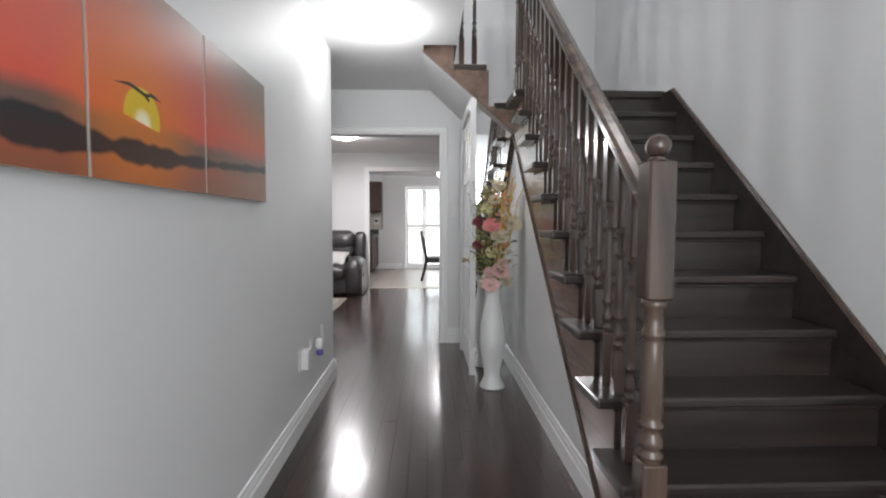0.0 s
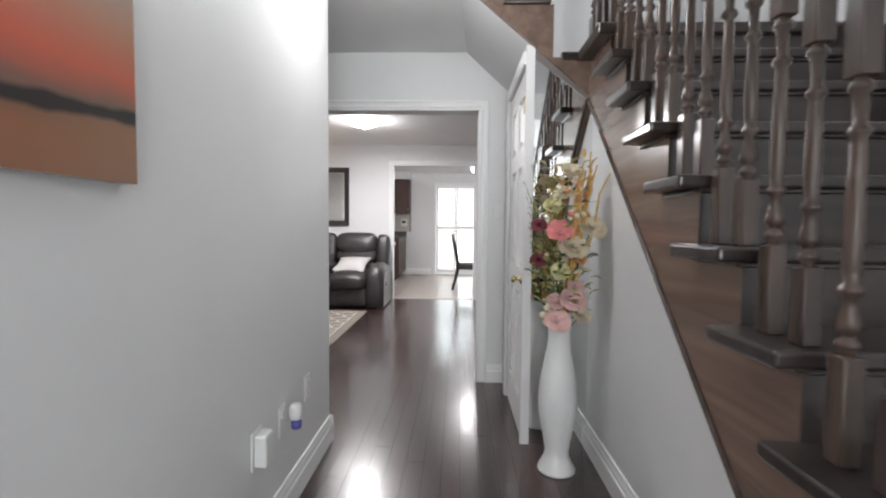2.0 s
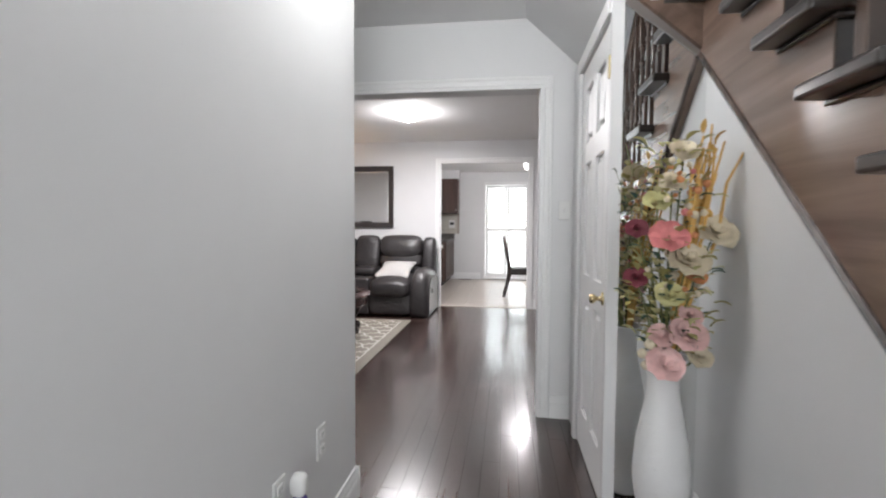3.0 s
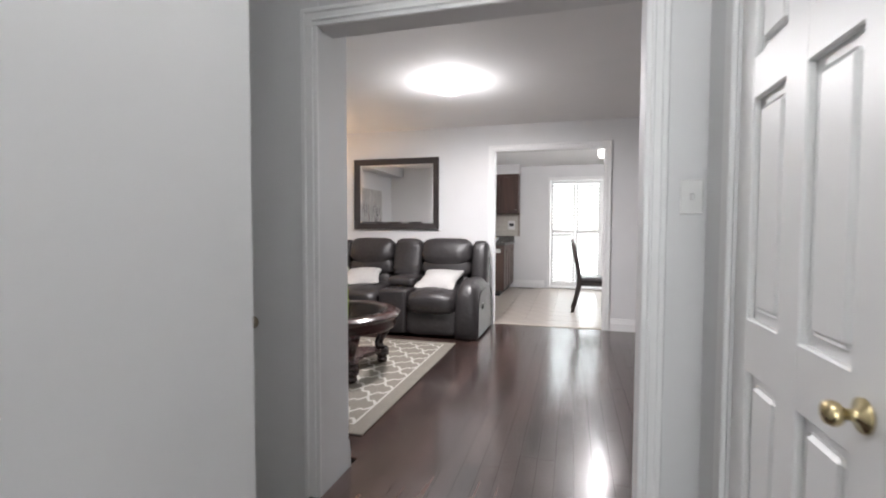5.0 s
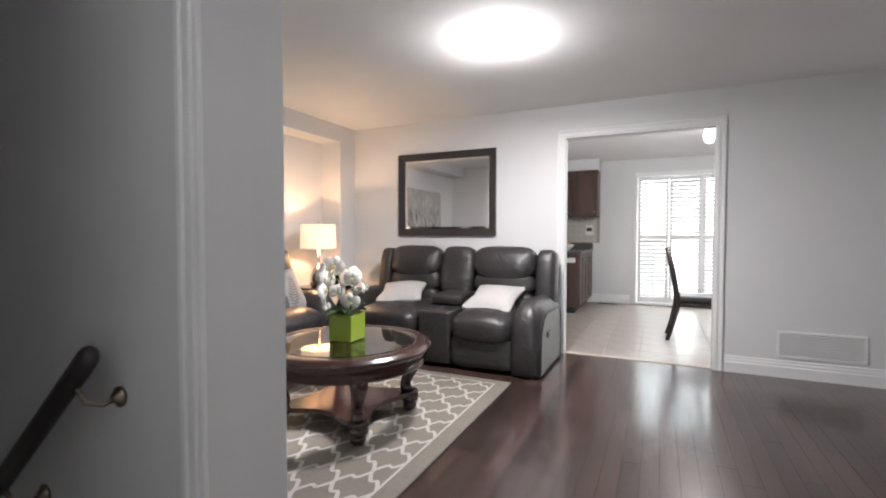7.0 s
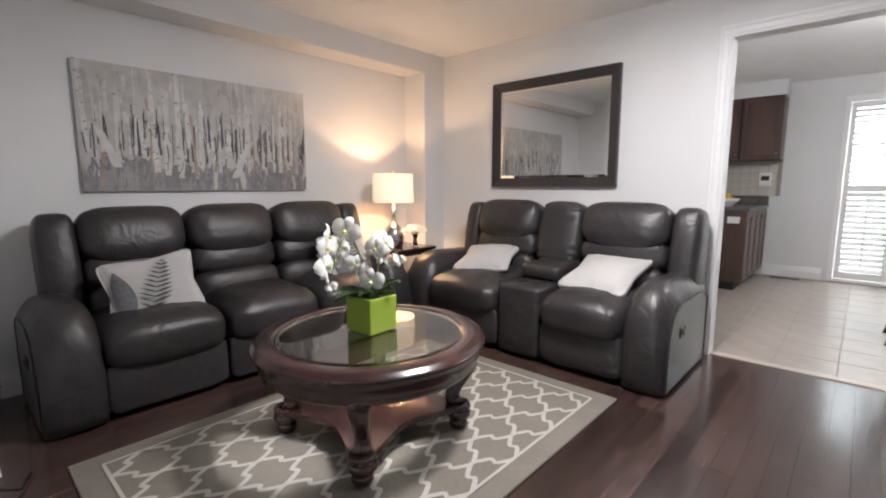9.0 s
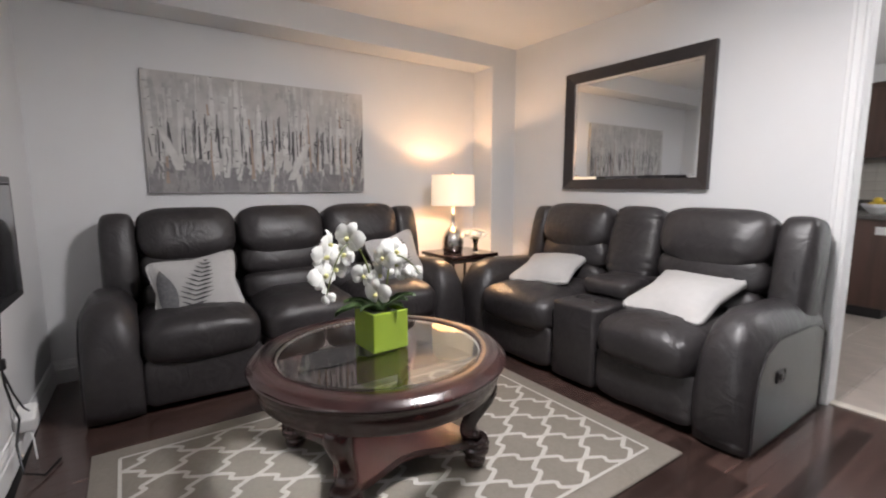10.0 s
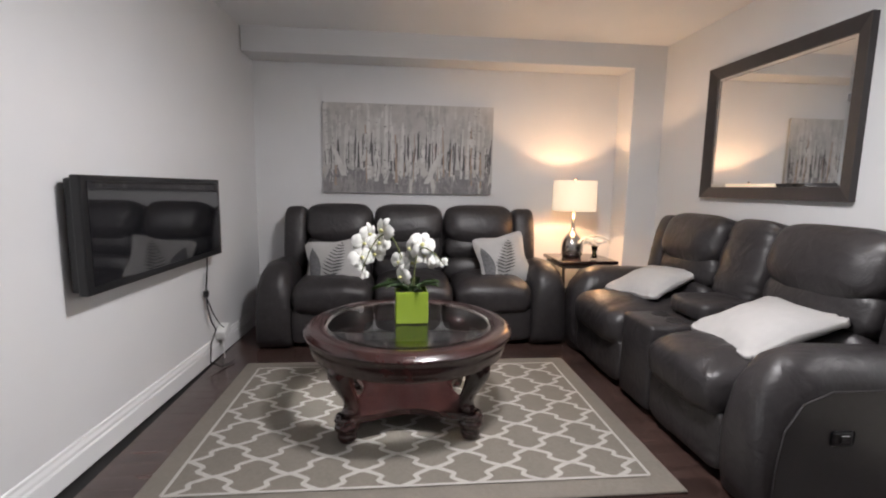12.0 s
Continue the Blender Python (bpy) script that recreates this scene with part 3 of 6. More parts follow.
for (a0, a1), (b0, b1) in ((p, q) for p in ((0.105, W / 2 - 0.05), (W / 2 + 0.05, W - 0.105)) for q in ((0.22, 0.80), (0.94, 1.50), (1.61, 1.88))):
    part("panel", box(bmesh.new(), 0.012, a0 + 0.025, b0 + 0.025, 0.028, a1 - 0.025, b1 - 0.025, 0.012), TRIM, door)
bm = bmesh.new()
lathe(bm, [(0.028, 0), (0.028, 0.005), (0.011, 0.009), (0.009, 0.026), (0.018, 0.034), (0.021, 0.043), (0.017, 0.053), (0.004, 0.056)], 16)
bm.transform(pose(0.006, 0.06, 0.88, 0, -90, 0))
part("knob", bm, BRASS, door, "polished brass knob", True)
part("latch", box(bmesh.new(), -0.006, -0.020, 1.76, 0.006, 0.004, 1.85, 0.003), BRASS, door, "brass flip latch")
# its casing, along y
fr = tagged(new("trim_closet"), "white moulded door casing", "door casing", kind="structure")
part("upright", boxes((CX - 0.016, DY1 + 0.002, 0, CX, DY1 + 0.07, DOOR_T), bevel=0.004), TRIM, fr)
part("head", boxes((CX - 0.016, DY0 - 0.03, DOOR_T + 0.002, CX, DY1 + 0.07, DOOR_T + 0.07), bevel=0.004), TRIM, fr)

# ---- triptych ----
def sunset():
    """Painted sky: bands by height and along the wall, with soft cloud noise."""
    m = bpy.data.materials.new("sunset_paint")
    m.use_nodes = True
    n, l = m.node_tree.nodes, m.node_tree.links
    b = n["Principled BSDF"]
    b.inputs["Roughness"].default_value = 0.35
    geo, sep = n.new("ShaderNodeNewGeometry"), n.new("ShaderNodeSeparateXYZ")
    l.new(geo.outputs["Position"], sep.inputs[0])

    def calc(op, *vals):
        q = n.new("ShaderNodeMath")
        q.operation = op
        for i, v in enumerate(vals):
            if isinstance(v, (int, float)):
                q.inputs[i].default_value = v
            else:
                l.new(v, q.inputs[i])
        return q.outputs[0]

    def ramp(v, stops):
        q = n.new("ShaderNodeValToRGB")
        while len(q.color_ramp.elements) < len(stops):
            q.color_ramp.elements.new(0.5)
        for e, (p, c) in zip(q.color_ramp.elements, stops):
            e.position, e.color = p, (*c, 1)
        l.new(v, q.inputs[0])
        return q.outputs[0]

    def mix(f, a, c):
        q = n.new("ShaderNodeMix")
        q.data_type = "RGBA"
        for i, v in (("Factor", f), ("A", a), ("B", c)):
            if isinstance(v, tuple):
                q.inputs[i].default_value = (*v, 1)
            else:
                l.new(v, q.inputs[i])
        return q.outputs["Result"]
    noise_tex = n.new("ShaderNodeTexNoise")
    noise_tex.inputs["Scale"].default_value, noise_tex.inputs["Detail"].default_value = 7, 4
    l.new(geo.outputs["Position"], noise_tex.inputs["Vector"])
    wob = calc("MULTIPLY", calc("SUBTRACT", noise_tex.outputs[0], 0.5), 0.10)
    z = calc("ADD", calc("MULTIPLY", calc("SUBTRACT", sep.outputs["Z"], 1.245), 1 / 0.475), wob)
    sky_c = ramp(z, [(0.0, (0.28, 0.10, 0.055)), (0.14, (0.36, 0.10, 0.055)), (0.20, (0.16, 0.09, 0.07)), (0.27, (0.17, 0.10, 0.08)), (0.34, (0.68, 0.11, 0.07)), (0.62, (0.62, 0.14, 0.10)), (0.8, (0.5, 0.17, 0.13)), (1.0, (0.34, 0.22, 0.19))])
    far = ramp(z, [(0.0, (0.29, 0.16, 0.10)), (0.2, (0.30, 0.16, 0.09)), (0.30, (0.19, 0.14, 0.11)), (0.42, (0.56, 0.14, 0.08)), (0.6, (0.43, 0.21, 0.13)), (0.8, (0.34, 0.25, 0.20)), (1.0, (0.30, 0.26, 0.25))])
    side = n.new("ShaderNodeMapRange")
    side.inputs["From Min"].default_value, side.inputs["From Max"].default_value = 1.35, 1.9
    l.new(sep.outputs["Y"], side.inputs["Value"])
    c = mix(side.outputs[0], sky_c, far)
    # the sun: rings round (1.20, 1.475)
    dy = calc("SUBTRACT", sep.outputs["Y"], 1.130)
    dz = calc("SUBTRACT", sep.outputs["Z"], 1.402)
    d = calc("SQRT", calc("ADD", calc("MULTIPLY", dy, dy), calc("MULTIPLY", dz, dz)))
    above = calc("GREATER_THAN", sep.outputs["Z"], calc("ADD", 1.388, calc("MULTIPLY", dy, -0.12)))
    halo = ramp(calc("MULTIPLY", d, 3.2), [(0.0, (1, 1, 1)), (0.33, (0.9, 0.9, 0.9)), (0.9, (0, 0, 0)), (1.0, (0, 0, 0))])
    c = mix(calc("MULTIPLY", halo, 0.7), c, (0.75, 0.22, 0.02))
    disc = calc("MULTIPLY", calc("LESS_THAN", d, 0.070), above)
    c = mix(disc, c, (0.72, 0.50, 0.02))
    core = ramp(calc("MULTIPLY", calc("SQRT", calc("ADD", calc("MULTIPLY", calc("SUBTRACT", dy, 0.0), dy), calc("POWER", calc("ADD", dz, 0.012), 2))), 20), [(0.0, (1, 1, 1)), (0.35, (1, 1, 1)), (0.75, (0, 0, 0)), (1, (0, 0, 0))])
    c = mix(calc("MULTIPLY", core, above), c, (0.9, 0.85, 0.6))
    # dark shore: a band whose edges wander
    shore = n.new("ShaderNodeTexNoise")
    shore.noise_dimensions = "1D"
    shore.inputs["Scale"].default_value, shore.inputs["Detail"].default_value = 5.5, 2.5
    l.new(sep.outputs["Y"], shore.inputs["W"])
    mid = calc("ADD", 1.318, calc("MULTIPLY", calc("MAXIMUM", 0.0, calc("SUBTRACT", sep.outputs["Y"], 1.2)), 0.075))
    half = calc("MULTIPLY", calc("SUBTRACT", shore.outputs[0], 0.14), calc("MAXIMUM", 0.034, calc("MINIMUM", 0.085, calc("MULTIPLY", calc("SUBTRACT", 1.62, sep.outputs["Y"]), 0.15))))
    off = calc("ABSOLUTE", calc("SUBTRACT", sep.outputs["Z"], mid))
    soft_edge = n.new("ShaderNodeMapRange")
    soft_edge.inputs["From Min"].default_value, soft_edge.inputs["From Max"].default_value = 0.005, -0.005
    l.new(calc("SUBTRACT", off, half), soft_edge.inputs["Value"])
    c = mix(calc("MULTIPLY", soft_edge.outputs[0], 0.92), c, (0.022, 0.024, 0.028))
    l.new(c, b.inputs["Base Color"])
    return m


SUNSET = sunset()
CANVAS_EDGE = material("canvas_edge", (0.55, 0.52, 0.48), 0.8, vary=0.1)
for i, (a, b) in enumerate(((0.455, 0.945), (0.957, 1.437), (1.449, 1.962))):
    pic = thing("canvas_panel", pose(HL, a, 1.245), "sunset over water canvas panel of a triptych on the wall", "painting", "sunset triptych")
    part("stretcher", box(bmesh.new(), 0.002, 0, 0, 0.026, b - a, 0.478, 0.002), CANVAS_EDGE, pic)
    part("painted_face", boxes((0.0262, 0, 0, 0.0285, b - a, 0.478)), SUNSET, pic)
    if i == 1:
        bm = bmesh.new()
        for wing in ([(0, 0), (-0.03, 0.006), (-0.06, 0.011), (-0.115, 0.006), (-0.06, 0.019), (-0.03, 0.015), (0, 0.009)], [(0, 0), (0, 0.009), (0.022, 0.016), (0.042, 0.013), (0.062, 0.004), (0.040, 0.005), (0.020, 0.007)], [(-0.004, 0), (0.010, -0.008), (0.016, -0.004), (0.004, 0.006)]):
            prism(bm, [(u + 0.186, v + 0.208) for u, v in wing], "x", 0.0286, 0.0292)
        part("painted_bird", bm, material("bird_paint", (0.06, 0.045, 0.035), 0.6), pic)

# ---- plugs on the hall wall ----
def plate(name, label, y, z, w, h, slots):
    ob = thing(name, pose(HL, y, z), label, "outlet")
    part("plate", box(bmesh.new(), 0.0, -w / 2, -h / 2, 0.007, w / 2, h / 2, 0.003), PLASTIC, ob)
    for dz in slots:
        part("socket", box(bmesh.new(), 0.0065, -0.017, dz - 0.014, 0.009, 0.017, dz + 0.014, 0.003), PLASTIC, ob)
        part("slot", boxes((0.0088, -0.008, dz - 0.005, 0.0094, -0.006, dz + 0.005), (0.0088, 0.006, dz - 0.005, 0.0094, 0.008, dz + 0.005)), BLACK, ob)
    return ob


plate("wall_outlet", "white wall outlet plate", 3.085, 0.425, 0.07, 0.115, (-0.025, 0.025))
ob = plate("wall_outlet", "white wall outlet with a plugged-in air freshener", 2.785, 0.40, 0.07, 0.115, (0.025,))
fresh = thing("air_freshener", pose(HL + 0.012, 2.835, 0.385), "white plug-in air freshener with a violet refill", "air freshener")
part("body", soft(bmesh.new(), 0.028, 0.0, 0.03, 0.05, 0.05, 0.07, 0.7, 10, 16), PLASTIC, fresh, "", True)
part("refill", lathe(bmesh.new(), [(0.012, -0.03), (0.02, -0.025), (0.021, 0.0), (0.014, 0.006)], 14, (0.03, 0, -0.01)), material("violet_liquid", (0.10, 0.09, 0.35), 0.15), fresh, "violet refill bottle", True)
ob = thing("charger", pose(HL, 2.555, 0.405), "white plug-in charger box on the wall outlet", "charger")
part("plate", box(bmesh.new(), 0, -0.04, -0.07, 0.007, 0.04, 0.06, 0.003), PLASTIC, ob)
part("body", box(bmesh.new(), 0.007, -0.032, -0.060, 0.050, 0.036, 0.052, 0.008, 2), PLASTIC, ob)
ob = thing("light_switch", pose(0.283, WY0, 1.28), "white toggle light switch plate", "light switch")
part("plate", box(bmesh.new(), -0.036, -0.007, -0.058, 0.036, 0, 0.058, 0.003), PLASTIC, ob)
part("toggle", box(bmesh.new(), -0.006, -0.018, -0.010, 0.006, -0.006, 0.012, 0.002), PLASTIC, ob)

# ---- ceiling lights ----
def squarish(bm, p):
    """Pulls a turned shape towards a square plan."""
    for v in bm.verts:
        r = math.hypot(v.co.x, v.co.y)
        if r > 1e-6:
            c, s = abs(v.co.x) / r, abs(v.co.y) / r
            k = (c ** p + s ** p) ** (-1 / p)
            v.co.x, v.co.y = v.co.x * k, v.co.y * k
    return bm


def ceiling_light(x, y, r, p=2.0, turn=0):
    ob = thing("ceiling_light", pose(x, y, H, 0, 0, turn), "lit flush ceiling light with a frosted glass bowl", "ceiling light")
    part("base", lathe(bmesh.new(), [(r * 0.75, -0.001), (r * 0.78, -0.02), (r * 0.7, -0.03)], 32), PLASTIC, ob, "", True)
    part("bowl", squarish(lathe(bmesh.new(), [(r * math.cos(a), -0.028 - 0.062 * math.sin(a)) for a in np.linspace(0.0, 1.5, 9)], 40, caps=False), p), DIFFUSER, ob, "glowing frosted bowl", True).visible_shadow = False
    part("finial", lathe(bmesh.new(), [(0.012, -0.088), (0.016, -0.094), (0.008, -0.102), (0.010, -0.108), (0.003, -0.116)], 14), CHROME, ob, "silver finial", True)


ceiling_light(-1.14, 6.58, 0.165, 4.5, 40)
ceiling_light(-0.30, 2.99, 0.125)

# ---- basement handrail ----
ob = thing("basement_handrail", pose(0, 0, 0), "dark wooden handrail on metal brackets sloping down", "handrail")
A, B = Vector((-1.455, 4.368, 0.885)), Vector((-2.045, 4.368, 0.345))
bm = bmesh.new()
d = (B - A).normalized()
n_ = Vector((d.z, 0, -d.x))
shape = [(0.024 * math.cos(a), 0.030 * math.sin(a)) for a in np.linspace(0, 2 * math.pi, 13)[:-1]]
e = [[bm.verts.new(p + Vector((0, u * s, 0)) + n_ * v * s) for u, v in shape] for p, s in ((A - d * 0.012, 0.45), (A, 0.85), (A + d * 0.02, 1), (B - d * 0.02, 1), (B, 0.85), (B + d * 0.012, 0.45))]
for a, b in zip(e, e[1:]):
    for k in range(12):
        bm.faces.new((a[k], a[(k + 1) % 12], b[(k + 1) % 12], b[k]))
bm.faces.new(e[0])
bm.faces.new(e[-1][::-1])
part("rail", bm, FRAME_DARK, ob, "", True)
for f in (0.14, 0.80):
    p = A + (B - A) * f
    bk = part("bracket", tube(bmesh.new(), [p + n_ * -0.028, p + Vector((0.03, 0.01, -0.06)), p + Vector((0.055, 0.04, -0.07)), p + Vector((0.06, 0.075, -0.06))], 0.007, 8), BRONZE, ob, "", True)
    bm = lathe(bmesh.new(), [(0.028, 0), (0.028, 0.006), (0.014, 0.014), (0.012, 0.02)], 16)
    bm.transform(Matrix.Translation(p + Vector((0.06, 0.079, -0.06))) @ pose(0, 0, 0, 90))
    part("rosette", bm, BRONZE, bk, "", True)

# ---- tall vase and its flowers ----
def berry(bm, at, r):
    bmesh.ops.create_icosphere(bm, subdivisions=2, radius=r, matrix=Matrix.Translation(at))
    return bm


VX, VY = 0.470, 3.215
vase = thing("floor_vase", pose(VX, VY, 0), "tall white embossed floor vase with a flared foot", "vase")
part("body", lathe(bmesh.new(), [(0.075, 0), (0.085, 0.004), (0.085, 0.02), (0.060, 0.07), (0.055, 0.10), (0.070, 0.18), (0.088, 0.28), (0.092, 0.34), (0.085, 0.44), (0.066, 0.54), (0.052, 0.62), (0.050, 0.66), (0.062, 0.715), (0.072, 0.735), (0.066, 0.737), (0.045, 0.68), (0.042, 0.6)], 32, caps=False), CERAMIC, vase, "", True)
part("rim", lathe(bmesh.new(), [(0.0665, 0.7355), (0.0720, 0.7345), (0.0738, 0.738), (0.0720, 0.7425), (0.0665, 0.7415), (0.0650, 0.738)], 32, caps=False), CERAMIC, vase, "", True)
part("foot_ring", lathe(bmesh.new(), [(0.086, 0.001), (0.0885, 0.004), (0.0885, 0.014), (0.086, 0.018)], 32, caps=False), CERAMIC, vase, "", True)
# embossed leaves climbing round the belly
bm = bmesh.new()
for k in range(150):
    a, z = k * 2.4, 0.15 + 0.36 * k / 150
    r = 0.0905 - 0.5 * (z - 0.33) ** 2 * (2.2 if z < 0.33 else 1.3)
    berry(bm, (r * 0.965 * math.cos(a), r * 0.965 * math.sin(a), z), 0.0042)
tagged(part("embossing", bm, CERAMIC, vase, "", True), kind="stuff")
rnd = random.Random(4)
bunch = thing("artificial_flowers", pose(VX, VY, 0.60), "tall bunch of mixed artificial flowers with pink roses", "flowers")


def stem_curve(x, y, z):
    return [(0.01 * x, 0.01 * y, 0.0), (x * 0.25, y * 0.25, z * 0.35), (x * 0.6, y * 0.6, z * 0.7), (x, y, z)]


def bloom(bm, at, r, rings, cup, up=(0, 0, 1)):
    """Cupped petals in rings about a centre."""
    q = Vector(up).to_track_quat("Z", "Y").to_matrix().to_4x4()
    for i in range(rings):
        n = 5 + i
        rr = r * (i + 1) / rings
        for k in range(n):
            a = 2 * math.pi * (k + 0.5 * i) / n + rnd.uniform(-0.15, 0.15)
            tilt = cup * (1 - 0.75 * i / max(1, rings - 1)) + rnd.uniform(-0.12, 0.12)
            u = Vector((math.cos(a) * math.cos(tilt), math.sin(a) * math.cos(tilt), math.sin(tilt)))
            s = Vector((-math.sin(a), math.cos(a), 0))
            w = rr * 0.62
            nrm = u.cross(s)
            rows = []
            for f, ww, lift in ((0.05, 0.25, 0), (0.5, 1.0, -0.10), (0.85, 0.85, -0.02), (1.0, 0.35, 0.06)):
                rows.append([bm.verts.new(Vector(at) + q @ (u * rr * f + s * w * ww * g - nrm * rr * (lift + 0.16 * (1 - g * g)))) for g in (-1, 0, 1)])
            for c, d_ in zip(rows, rows[1:]):
                for g in (0, 1):
                    bm.faces.new((c[g], c[g + 1], d_[g + 1], d_[g]))
    return bm


def leaf(bm, at, way, length, width):
    w = Vector(way).normalized()
    s = w.cross(Vector((0, 0, 1))).normalized()
    up = s.cross(w)
    rows = []
    for f, ww, lift in ((0, 0.08, 0), (0.3, 0.85, 0.12), (0.6, 0.9, 0.14), (0.85, 0.45, 0.06), (1, 0.03, -0.04)):
        rows.append([bm.verts.new(Vector(at) + w * length * f + s * width * 0.5 * ww * g + up * length * (lift - 0.10 * (1 - abs(g)))) for g in (-1, 0, 1)])
    for a, b in zip(rows, rows[1:]):
        for g in (0, 1):
            bm.faces.new((a[g], a[g + 1], b[g + 1], b[g]))
    return bm


def cloth(name, c):
    return material(name, c, 0.7, vary=0.18, scale=40)


PINK, ROSE, CREAM, WINE, GOLD = cloth("pink_silk", (0.76, 0.50, 0.48)), cloth("rose_silk", (0.66, 0.22, 0.22)), cloth("cream_silk", (0.68, 0.60, 0.45)), cloth("wine_silk", (0.13, 0.018, 0.03)), cloth("gold_ribbon", (0.66, 0.40, 0.12))
OLIVE, PALEGREEN, ORANGE = cloth("olive_leaf", (0.36, 0.32, 0.12)), cloth("pale_green_leaf", (0.56, 0.53, 0.27)), cloth("orange_berry", (0.62, 0.27, 0.12))
TEAL = cloth("dark_green_leaf", (0.05, 0.10, 0.07))
heads = [("rose", PINK, (-0.03, -0.10, 0.14), 0.060), ("rose", PINK, (0.04, -0.09, 0.235), 0.062), ("rose", PINK, (-0.03, -0.06, 0.22), 0.045), ("rose", CREAM, (0.085, -0.06, 0.16), 0.045),
         ("lily", ROSE, (-0.025, -0.09, 0.55), 0.062), ("rose", CREAM, (0.035, -0.08, 0.475), 0.07), ("rose", CREAM, (0.125, -0.05, 0.56), 0.07), ("tulip", WINE, (-0.115, -0.06, 0.57), 0.038), ("tulip", WINE, (-0.115, -0.06, 0.41), 0.040),
         ("sunflower", CREAM, (0.03, -0.04, 0.82), 0.05), ("sunflower", PALEGREEN, (-0.02, -0.09, 0.36), 0.048), ("rose", PALEGREEN, (-0.05, -0.04, 0.66), 0.045), ("rose", CREAM, (0.0, -0.03, 0.72), 0.045), ("tulip", PINK, (0.06, -0.05, 0.29), 0.04), ("rose", ORANGE, (0.07, -0.06, 0.42), 0.035)]
for kind, mat, at, r in heads:
    fl = part("stem", tube(bmesh.new(), stem_curve(*at), 0.004, 6, 0.0025), STEM, bunch)
    part("bloom", bloom(bmesh.new(), at, r, 2 if kind in ("lily", "tulip") else 4, 1.2 if kind != "lily" else 0.4, (at[0] * 1.2, -0.6, 0.55)), mat, fl, "", True)
bm, bm2, bm3 = bmesh.new(), bmesh.new(), bmesh.new()
for i in range(340):
    a, z = rnd.uniform(0, 6.28), rnd.uniform(0.16, 0.86 if i % 3 else 0.5)
    rr = rnd.uniform(0.01, 0.135) * (0.6 + 0.5 * math.sin(z * 3.4))
    leaf((bm, bm2, bm, bm2, bm3)[i % 5], (rr * math.cos(a), rr * math.sin(a) * 0.8 - 0.02, z), (math.cos(a), math.sin(a) * 0.8 - 0.3, rnd.uniform(-0.2, 0.9)), rnd.uniform(0.024, 0.054), rnd.uniform(0.018, 0.034))
for n_i, (b_, m_) in enumerate(((bm, OLIVE), (bm2, PALEGREEN), (bm3, TEAL))):
    tagged(part("leaves", b_, m_, bunch, "", True), kind="stuff")
for mat, n in ((CREAM, 46), (ORANGE, 18), (ROSE, 7)):
    bm = bmesh.new()
    for i in range(n):
        a, z = rnd.uniform(0, 6.28), rnd.uniform(0.35, 0.80)
        berry(bm, (0.10 * math.cos(a) * rnd.random() + 0.015, 0.08 * math.sin(a) * rnd.random() - 0.05, z), rnd.uniform(0.008, 0.014))
    tagged(part("berry_spray", bm, mat, bunch, "", True), kind="stuff")
for at in ((-0.075, -0.09, 0.20), (-0.09, -0.07, 0.165), (-0.08, -0.08, 0.13)):
    part("berry", berry(bmesh.new(), at, 0.017), CREAM, bunch, "round cream berry", True)
for i in range(12):
    x = 0.045 + 0.009 * i
    sway, bow = rnd.uniform(-0.06, 0.06), rnd.uniform(0.7, 1.25)
    part("gold_reed", tube(bmesh.new(), [(0.01, 0, 0.02), (x * 0.4, -0.02 + sway * 0.3, 0.30), (x * 0.8 * bow, -0.03 + sway, 0.55), (x * 1.05 * bow + 0.02 * math.sin(i * 2.1), -0.02 + sway * 1.2, 0.72), (x * 1.35 * bow, -0.01 + sway * 1.5, 0.78 + 0.012 * i + rnd.uniform(-0.06, 0.06))], 0.0075, 6, 0.003), GOLD, bunch)
bm = bmesh.new()
for i in range(9):
    leaf(bm, (0.09 + rnd.uniform(-0.01, 0.04), -0.03, 0.60 + 0.035 * i), (rnd.uniform(-1, 1), -0.4, 0.8), 0.05, 0.02)
tagged(part("gold_petals", bm, GOLD, bunch, "", True), kind="stuff")
for i in range(6):
    a = rnd.uniform(2.2, 3.6)
    tip = (-0.15 - 0.03 * rnd.random(), -0.03 + 0.05 * math.sin(a), 0.5 + 0.07 * i)
    tw = part("twig", tube(bmesh.new(), [(0, 0, 0.05), (-0.06, -0.02, tip[2] * 0.6), tip], 0.0025, 5, 0.001), STEM, bunch)
    bm = bmesh.new()
    for k in range(4):
        leaf(bm, (tip[0] * (0.7 + 0.08 * k), tip[1], tip[2] * (0.8 + 0.06 * k)), (rnd.uniform(-1, 0), rnd.uniform(-1, 1), rnd.uniform(-0.2, 0.8)), 0.022, 0.009)
    tagged(part("leaves", bm, WINE if i % 2 else TEAL, tw, "", True), kind="stuff")

# ---- living room ----
# rug with a raised pale trellis
RX0, RX1, RY0, RY1 = -2.70, -1.23, 5.03, 7.20
rug = thing("area_rug", pose(0, 0, 0), "taupe area rug with a cream trellis pattern", "rug")
part("carpet", box(bmesh.new(), RX0, RY0, 0.0, RX1, RY1, 0.011, 0.004), RUG, rug)


